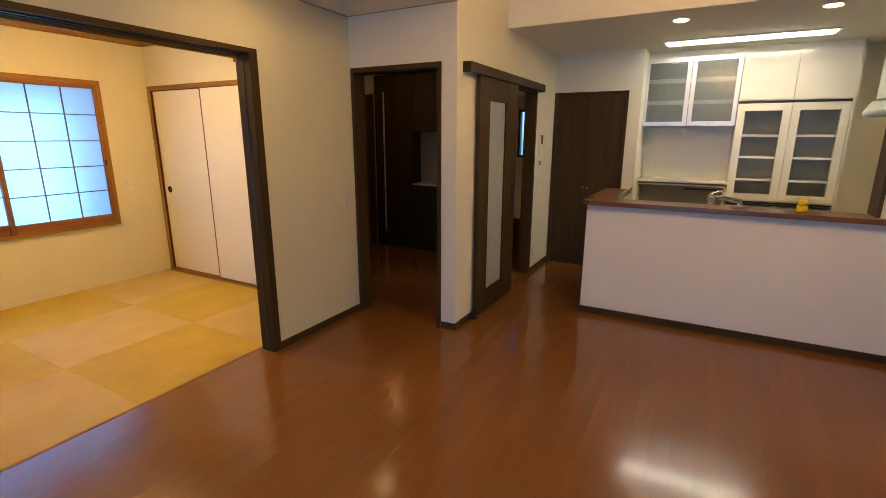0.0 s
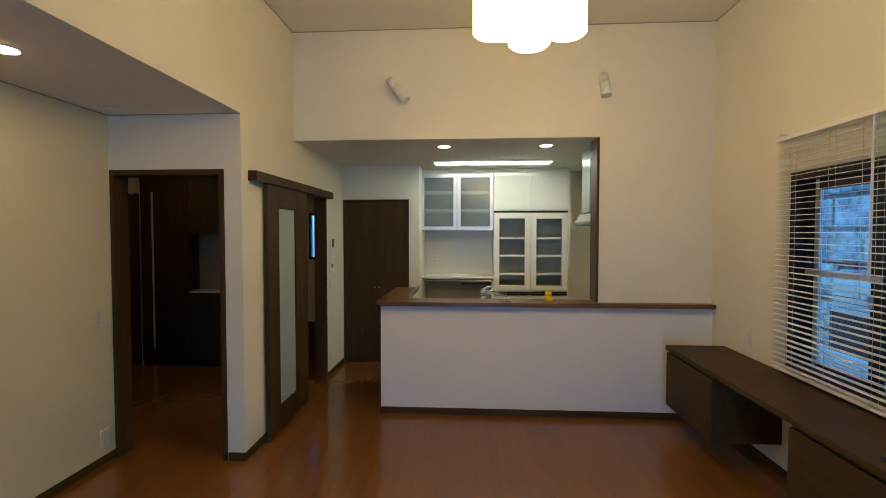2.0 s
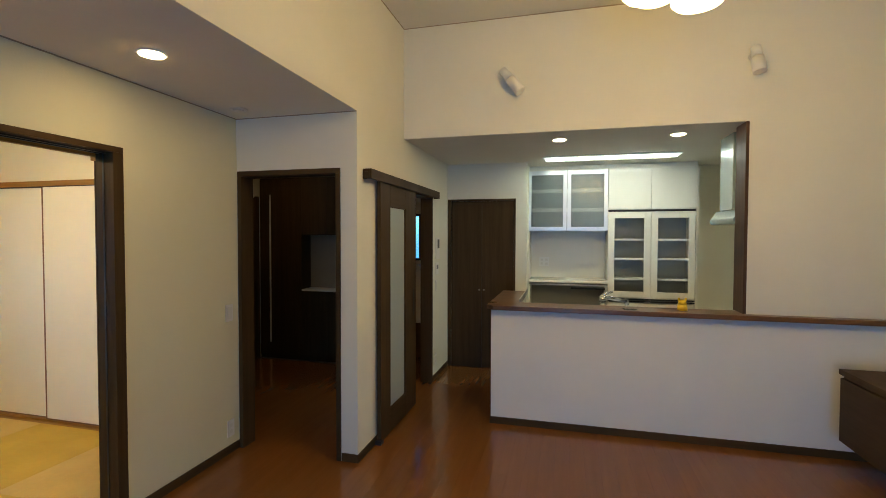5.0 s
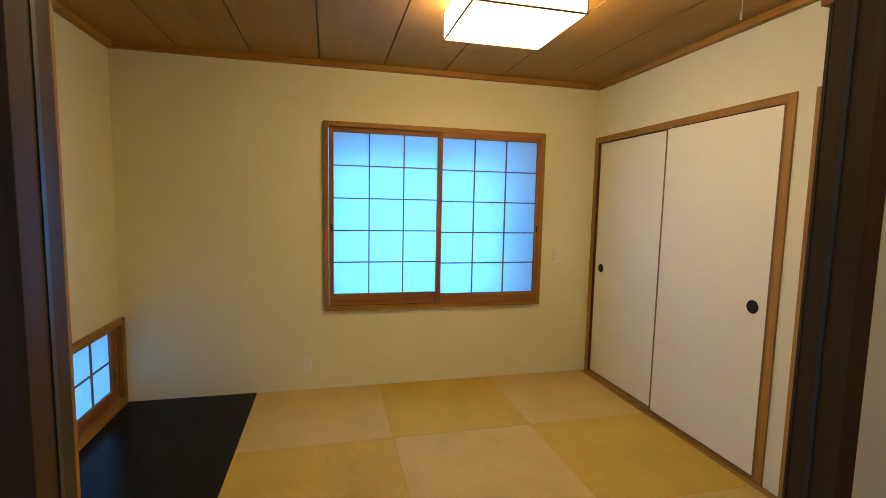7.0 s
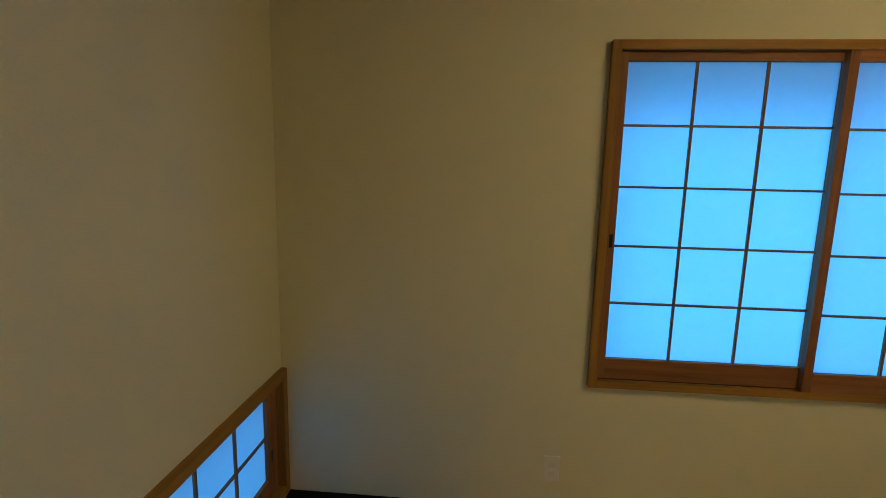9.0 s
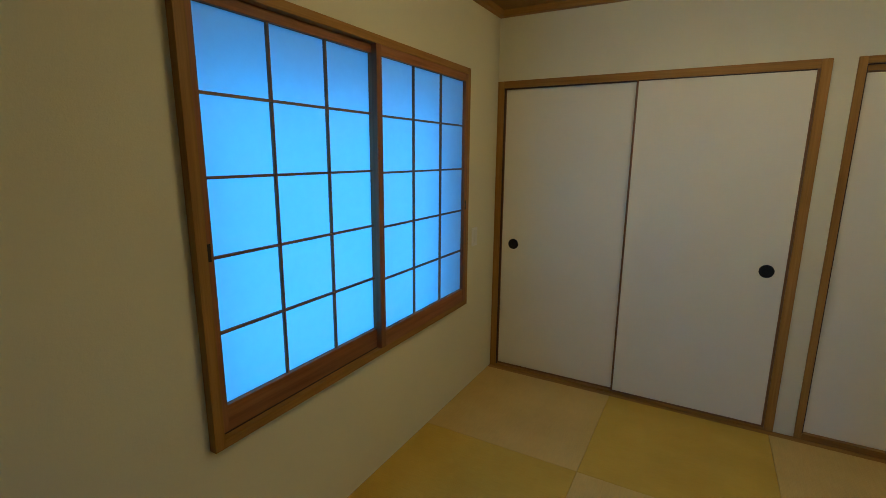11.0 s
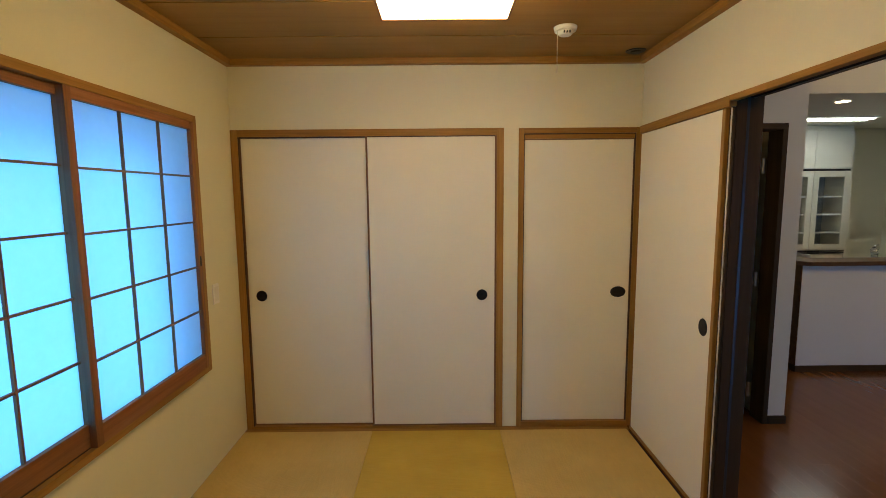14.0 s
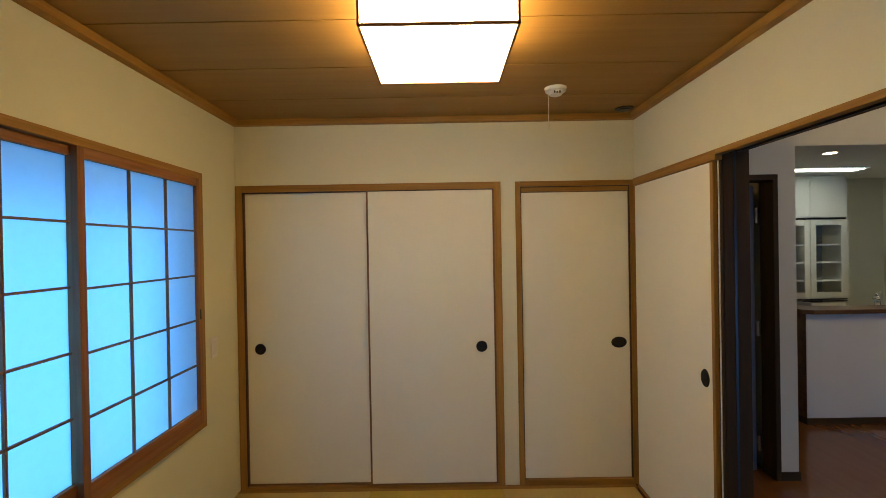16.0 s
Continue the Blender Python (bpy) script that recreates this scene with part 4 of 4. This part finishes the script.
# ---- straw-mat room ----
def shoji(axis, face, sgn, s0, s1, z0, z1, cols, rws, stile_l, stile_r, bot, topr, label, vm, hm, pull):
    """A paper screen: stiles, rails, thin lattice bars and a sheet of paper behind."""
    def bx(a, b, p, q, c, d, bev=0.0015):
        lo, hi = sorted((face + sgn * a, face + sgn * b))
        return B(lo, hi, p, q, c, d, bevel=bev) if axis == "x" else B(p, q, lo, hi, c, d, bevel=bev)
    o = thing("shoji_screen", (face, (s0 + s1) / 2, z0) if axis == "x" else ((s0 + s1) / 2, face, z0), label, "paper screen", "shoji screens")
    part("stile", bx(0, 0.028, s0, s0 + stile_l, z0, z1), vm, o)
    part("stile", bx(0, 0.028, s1 - stile_r, s1, z0, z1), vm, o)
    part("bottom_rail", bx(0.001, 0.027, s0 + stile_l, s1 - stile_r, z0, z0 + bot), hm, o)
    part("top_rail", bx(0.001, 0.027, s0 + stile_l, s1 - stile_r, z1 - topr, z1), hm, o)
    a0, a1, c0, c1 = s0 + stile_l, s1 - stile_r, z0 + bot, z1 - topr
    for i in range(1, cols):
        s = a0 + (a1 - a0) * i / cols
        part("lattice_bar", bx(0.009, 0.020, s - 0.0045, s + 0.0045, c0, c1, 0), vm, o)
    for j in range(1, rws):
        z = c0 + (c1 - c0) * j / rws
        part("lattice_bar", bx(0.0095, 0.0195, a0, a1, z - 0.0045, z + 0.0045, 0), hm, o)
    part("paper", bx(0.006, 0.0085, a0, a1, c0, c1, 0), PAPER, o, "translucent white paper")
    part("finger_pull", bx(0.0275, 0.029, pull - 0.007, pull + 0.007, (z0 + z1) / 2 - 0.10, (z0 + z1) / 2 - 0.045, 0), BLACK, o, "small dark finger pull")


def frame4(name, label, axis, face, sgn, s0, s1, z0, z1, w, a, b, vm, hm, sill=None, groove=0):
    """A wooden frame of four members standing proud of a wall."""
    o = thing(name, (face, (s0 + s1) / 2, z0) if axis == "x" else ((s0 + s1) / 2, face, z0), label, "window frame", kind="structure")
    lo, hi = sorted((face + sgn * a, face + sgn * b))

    def bx(p, q, c, d):
        return B(lo, hi, p, q, c, d, bevel=0.002) if axis == "x" else B(p, q, lo, hi, c, d, bevel=0.002)
    part("frame_side", bx(s0, s0 + w, z0, z1), vm, o)
    part("frame_side", bx(s1 - w, s1, z0, z1), vm, o)
    part("frame_head", bx(s0 + w, s1 - w, z1 - w, z1), hm, o)
    zs = z0 + (sill or w)
    part("frame_sill", bx(s0 + w, s1 - w, z0, zs), hm, o)
    # dark strips paint the shadow gap between frame and door
    if groove:
        lo, hi = sorted((face + sgn * a, face + sgn * groove))
        g = 0.006
        for q in ((s0 + w, s0 + w + g, zs, z1 - w), (s1 - w - g, s1 - w, zs, z1 - w), (s0 + w + g, s1 - w - g, z1 - w - g, z1 - w)):
            part("groove", bx(*q), GROOVE, o, "dark strip standing in for a shadow gap")
    return o


wf = frame4("window_4", "pale cypress frame of the paper screen window", "x", XW, 1, 0.70, 2.472, 0.615, 2.04, 0.035, -0.10, 0.030, LIGHT_Z, LIGHT_Y, 0.032)
# dark strip painted in as the shade between sill and sash
part("track_gap_shade", B(XW - 0.012, XW + 0.0055, 0.737, 1.565, 0.6472, 0.6515), GROOVE, wf, "dark strip standing in for the shade of the sliding gap")
shoji("x", XW - 0.024, 1, 0.737, 1.600, 0.648, 2.003, 3, 5, 0.034, 0.030, 0.093, 0.036, "paper shoji screen glowing with blue evening light", SHOJI_Z, SHOJI_H, 0.755)
shoji("x", XW + 0.0055, 1, 1.566, 2.435, 0.648, 2.003, 3, 5, 0.036, 0.034, 0.082, 0.043, "paper shoji screen glowing with blue evening light", SHOJI_Z, SHOJI_H, 2.418)
frame4("window_5", "pale cypress frame of the low screen window", "y", YS, 1, -5.384, -3.60, 0.0, 0.618, 0.045, -0.10, 0.028, LIGHT_Z, LIGHT_X, 0.05)
shoji("y", YS - 0.036, 1, -5.337, -4.447, 0.052, 0.572, 3, 2, 0.088, 0.050, 0.085, 0.026, "low paper shoji screen glowing blue", SHOJI_Z, SHOJI_X, -5.28)
shoji("y", YS - 0.004, 1, -4.515, -3.647, 0.052, 0.572, 3, 2, 0.075, 0.045, 0.085, 0.040, "low paper shoji screen glowing blue", SHOJI_Z, SHOJI_X, -3.67)

# closet with two sliding doors
def pull(parent, axis, face, sgn, s, z, rs, rz):
    bm = bmesh.new()
    p = (face, s, z) if axis == "x" else (s, face, z)
    d = Vector((sgn, 0, 0)) if axis == "x" else Vector((0, sgn, 0))
    cyl(bm, p, Vector(p) + d * 0.004, rz, rz * 0.92, 32)
    cyl(bm, Vector(p) + d * 0.004, Vector(p) + d * 0.0015, rz * 0.75, rz * 0.6, 32)
    k = rs / rz
    for v in bm.verts:
        if axis == "x":
            v.co.y = s + (v.co.y - s) * k
        else:
            v.co.x = s + (v.co.x - s) * k
    part("pull", bm, BLACK, parent, "black oval finger pull" if rs != rz else "black round finger pull")


def fusuma(s0, s1, y, label, pull_s, edge):
    o = thing("fusuma_door", ((s0 + s1) / 2, y, 0), label, "sliding door", "paper closet doors")
    part("panel", B(s0 + edge, s1 - edge, y - 0.016, y, 0.028, 1.978, bevel=0.001), FUSUMA, o)
    for a, b in ((s0, s0 + edge), (s1 - edge, s1)):
        part("edge_strip", B(a, b, y - 0.019, y + 0.001, 0.018, 1.984, bevel=0.001), EDGEW, o)
    part("edge_strip", B(s0 + edge, s1 - edge, y - 0.019, y + 0.001, 0.018, 0.0275), EDGEW, o)
    pull(o, "y", y - 0.016, -1, pull_s, 0.935, 0.037, 0.037)


YF1 = YN + 0.031
frame4("closet_frame", "pale cypress frame of the closet doors", "y", YN, -1, -5.383, -3.615, 0.0, 2.030, 0.045, -0.095, 0.012, LIGHT_Z, LIGHT_X, 0.016, 0.006)
fusuma(-5.337, -4.488, YF1, "plain cream paper sliding closet door with a round black pull", -5.243, 0.009)
fusuma(-4.512, -3.661, YF1 - 0.024, "plain cream paper sliding closet door with a round black pull", -3.757, 0.012)
hd = frame4("hall_door_frame", "pale cypress frame of the papered hall door", "y", YN, -1, -3.518, -2.722, 0.0, 2.028, 0.034, -0.095, 0.012, LIGHT_Z, LIGHT_X, 0.036, 0.002)
part("door_stop", B(-3.484, -2.756, YN + 0.002, YN + 0.05, 1.962, 1.993), LIGHT_X, hd)
fd = thing("door_3", (-3.12, YN, 0), "cream papered hinged door with an oval black pull", "door", kind="structure")
part("leaf", B(-3.476, -2.764, YN + 0.012, YN + 0.045, 0.038, 1.954, bevel=0.001), FUSUMA, fd)
# Brown strips draw the shadow gap around the door leaf.
for q in ((-3.483, -3.4765, 0.038, 1.960), (-2.7635, -2.757, 0.038, 1.960), (-3.4762, -2.7638, 1.9545, 1.960)):
    part("edge_strip", B(q[0], q[1], YN + 0.011, YN + 0.044, q[2], q[3]), EDGEW, fd, "reddish-brown strip standing in for the shadow gap")
pull(fd, "y", YN + 0.012, -1, -2.835, 0.943, 0.052, 0.037)

# papered pocket panel beside the wide opening, under one long lintel
pk = thing("pocket_panel", (XPT, 2.48, 0), "plain cream paper panel beside the wide opening", "sliding door")
part("panel", B(XPT - 0.022, XPT - 0.002, 2.028, 2.900, 0.020, 1.978, bevel=0.001), FUSUMA, pk)
part("edge_strip", B(XPT - 0.030, XPT - 0.001, 2.003, 2.0275, 0.0, 1.978, bevel=0.002), LIGHT_Z, pk)
part("edge_strip", B(XPT - 0.012, XPT - 0.001, 1.9905, 2.0025, 0.0, 1.978), DARK_Z, pk)
part("edge_strip", B(XPT - 0.010, XPT - 0.001, 1.9745, 1.9845, 0.0, 1.978), DARK_Z, pk)
part("edge_strip", B(XPT - 0.014, XPT - 0.001, 1.9848, 1.9902, 0.0, 1.978), PLASTIC, pk, "white edge of a door inside the pocket")
part("sill", B(XPT - 0.028, XPT - 0.001, 2.028, 2.904, 0.0, 0.0195, bevel=0.001), LIGHT_Y, pk)
pull(pk, "x", XPT - 0.022, -1, 2.100, 0.945, 0.037, 0.044)
structure("lintel", B(XPT - 0.034, XPT - 0.0005, 1.9742, 2.905, 1.980, 2.028, bevel=0.002), LIGHT_Y, "pale cypress lintel over the pocket panel", "trim")
structure("lintel_opening", B(XPT - 0.034, XPT - 0.0005, 0.18, 1.974, 2.002, 2.028, bevel=0.002), LIGHT_Y, "slim pale cypress lintel over the opening", "trim")
structure("opening_side_trim", B(XPT - 0.012, XPT - 0.0005, 0.20, 0.279, 0.0, 2.001, bevel=0.002), LIGHT_Z, "pale cypress trim of the wide opening", "trim")

# boarded ceiling with cornice
bm = bmesh.new()
edges_y = [YS] + [2.525 - 0.4625 * i for i in range(6, -1, -1)] + [YN]
for a, b in zip(edges_y[:-1], edges_y[1:]):
    if b - a > 0.02:
        box(bm, XW, XPT, a + 0.0045, b - 0.0045, ZT, ZT + 0.02)
structure("ceiling_backing", B(XW, XPT, YS, YN, ZT + 0.021, ZT + 0.04), SASH, "dark backing above the ceiling boards", "ceiling")
structure("ceiling_washitsu", bm, PANEL, "brown wooden board ceiling with dark joints", "ceiling")
for q in ((XW, XW + 0.042, YS, YN), (XPT - 0.042, XPT, YS, YN), (XW + 0.042, XPT - 0.042, YN - 0.042, YN), (XW + 0.042, XPT - 0.042, YS, YS + 0.042)):
    structure("cornice", B(*q, 2.425, ZT - 0.001, bevel=0.002), LIGHT_Y if q[3] - q[2] > 1 else LIGHT_X, "pale cypress ceiling cornice", "trim")

# square ceiling lamp
lamp = thing("ceiling_lamp", (-4.03, 1.6, ZT), "square paper ceiling lamp with thin wooden edges, lit", "ceiling lamp")
lx0, lx1, ly0, ly1, lz0 = -4.262, -3.745, 1.335, 1.875, 2.318
part("shade", B(lx0, lx1, ly0, ly1, lz0, ZT - 0.012, bevel=0.003), TLAMP_GLOW, lamp, "glowing white paper shade")
e = 0.004
for a, b, c, d in ((lx0, lx1, ly0, ly0), (lx0, lx1, ly1, ly1), (lx0, lx0, ly0, ly1), (lx1, lx1, ly0, ly1)):
    part("edge_bar", B(a - e, b + e, c - e, d + e, lz0 - 0.004, lz0 + 0.004), SHOJI_X, lamp)
for a in (lx0, lx1):
    for c in (ly0, ly1):
        part("corner_bar", B(a - e, a + e, c - e, c + e, lz0 + 0.004, ZT - 0.001), SHOJI_Z, lamp)
part("base", B(lx0 + 0.05, lx1 - 0.05, ly0 + 0.05, ly1 - 0.05, ZT - 0.011, ZT - 0.001), PLASTIC, lamp)
part("seam", B((lx0 + lx1) / 2 - 0.001, (lx0 + lx1) / 2 + 0.001, ly0, ly1, lz0 - 0.0015, lz0 - 0.0003), CABLE, lamp)

det = thing("smoke_detector", (-3.371, 2.407, ZT), "round white smoke detector with a pull cord", "smoke detector")
part("base", C((-3.371, 2.407, ZT - 0.022), (-3.371, 2.407, ZT - 0.001), 0.055, 0.06, seg=36), PLASTIC, det, smooth=True)
part("dome", C((-3.371, 2.407, ZT - 0.042), (-3.371, 2.407, ZT - 0.0225), 0.030, 0.048, seg=36), PLASTIC, det, smooth=True)
for i in (-1, 0, 1):
    part("slot", B(-3.371 + i * 0.014 - 0.004, -3.371 + i * 0.014 + 0.004, 2.366, 2.372, ZT - 0.039, ZT - 0.026), BLACKP, det, "dark slot")
part("pull_cord", C((-3.416, 2.387, ZT - 0.20), (-3.416, 2.387, ZT - 0.015), 0.0016, seg=6), CABLE, det)
part("cord_end", C((-3.416, 2.387, ZT - 0.235), (-3.416, 2.387, ZT - 0.20), 0.006, 0.004, seg=10), CABLE, det)
cv = thing("ceiling_vent", (-2.834, 2.817, ZT), "round black vent in the board ceiling", "vent")
part("rim", C((-2.834, 2.817, ZT - 0.006), (-2.834, 2.817, ZT - 0.001), 0.055, 0.06, seg=36), BLACKP, cv)
part("disc", C((-2.834, 2.817, ZT - 0.014), (-2.834, 2.817, ZT - 0.0065), 0.032, seg=36), BLACKP, cv)

# mats and lacquered board
matx = [XW, -4.510, -3.638, -2.767]
maty = [0.206, 1.122, 2.038, YN - 0.05]
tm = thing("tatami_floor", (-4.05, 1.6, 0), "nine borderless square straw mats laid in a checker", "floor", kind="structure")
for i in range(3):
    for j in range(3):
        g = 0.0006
        # alternate mats take the tone with the weave sheen put into its colour
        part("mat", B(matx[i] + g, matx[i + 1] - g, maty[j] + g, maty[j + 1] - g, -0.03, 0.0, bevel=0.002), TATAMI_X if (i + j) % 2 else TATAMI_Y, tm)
structure("lacquered_floor_board", B(XW + 0.001, -2.767, YS + 0.028, 0.204, -0.03, 0.002, bevel=0.002), LACQUER, "black lacquered wooden floor board along the wall", "floor")
structure("floor_edge_strip", B(XW + 0.001, XPT - 0.03, YN - 0.049, YN - 0.0, -0.03, -0.001), LIGHT_X, "pale wooden strip along the closet doors", "trim")

# ---- outside the east window ----
gw = thing("garden_wall", (4.2, 2.6, -0.35), "rough grey stone block garden wall", "wall", kind="structure")
rng = random.Random(4)
part("core", B(4.25, 4.5, -4, 10, -0.36, 2.5), STONE, gw)
for r in range(7):
    y = 0.2 + rng.uniform(-0.3, 0)
    while y < 7.2:
        w = rng.uniform(0.35, 0.7)
        h0 = -0.33 + r * 0.4
        part("stone", B(4.18 + rng.uniform(-0.03, 0.03), 4.249, y, y + w - 0.045, h0, h0 + rng.uniform(0.33, 0.37), bevel=0.035), STONE, gw)
        y += w
lv = thing("outdoor_unit", (3.6, 4.33, -0.35), "pale slatted outdoor unit cover above a dark block", "outdoor unit")
part("body", B(3.47, 3.75, 4.12, 4.56, 0.84, 1.17, bevel=0.01), GREY, lv, "grey housing")
for k in range(6):
    part("slat", B(3.44, 3.469, 4.12, 4.56, 0.845 + k * 0.054, 0.890 + k * 0.054, bevel=0.003), PLASTIC, lv, "white slat")
# Dark block that fills the area below the unit.
part("dark_block", B(3.47, 3.73, 4.05, 4.62, -0.36, 0.839), SASH, lv)

structure("garden_ledge", B(2.35, 3.05, 2.2, 4.4, -0.36, 0.60, bevel=0.01), GROUND, "pale concrete ledge outside the window", "ledge")

# ---- floor boards, laid last ----
BW, BL = 0.1008, 1.818
bmb = B(0.0001, BW - 0.0001, 0.0002, BL - 0.0002, -0.012, 0.0)
bmesh.ops.bevel(bmb, geom=[ed_ for ed_ in bmb.edges if ed_.verts[0].co.z > -0.001 and ed_.verts[1].co.z > -0.001], offset=0.00025, segments=1, affect="EDGES")
board_me = bpy.data.meshes.new("board")
bmb.to_mesh(board_me)
bmb.free()
board_me.materials.append(FLOOR)
rest = []
x, i, laid = -2.7465, 0, 0
while x < XR - 0.02:
    y = YL - (0.0, 0.606, 1.212)[i % 3]
    while y < YB:
        a, b = max(y, YL), min(y + BL, YB)
        c = min(x + BW, XR)
        if b - a > 0.02:
            if abs(b - a - BL) < 1e-6 and abs(c - x - BW) < 1e-6 and -2.5 < y and laid < 290:
                ob = new("board", board_me)
                ob.parent = floor
                ob.location = (x, y, 0)
                laid += 1
            else:
                rest.append((x, c, a, b))
        y += BL
    x += BW
    i += 1
verts, faces = [], []
for x0, x1, y0, y1 in rest:
    k = len(verts)
    x0, x1, y0, y1 = x0 + 0.0006, x1 - 0.0006, y0 + 0.0006, y1 - 0.0006
    verts += [(x0, y0, -0.012), (x1, y0, -0.012), (x1, y1, -0.012), (x0, y1, -0.012), (x0, y0, 0), (x1, y0, 0), (x1, y1, 0), (x0, y1, 0)]
    faces += [tuple(k + q for q in f_) for f_ in ((0, 3, 2, 1), (4, 5, 6, 7), (0, 1, 5, 4), (1, 2, 6, 5), (2, 3, 7, 6), (3, 0, 4, 7))]
me = bpy.data.meshes.new("cut_boards")
me.from_pydata(verts, [], faces)
me.materials.append(FLOOR)
cut = new("cut_boards", me)
cut.parent = floor
tagged(cut, "cut boards along the walls", kind="stuff")
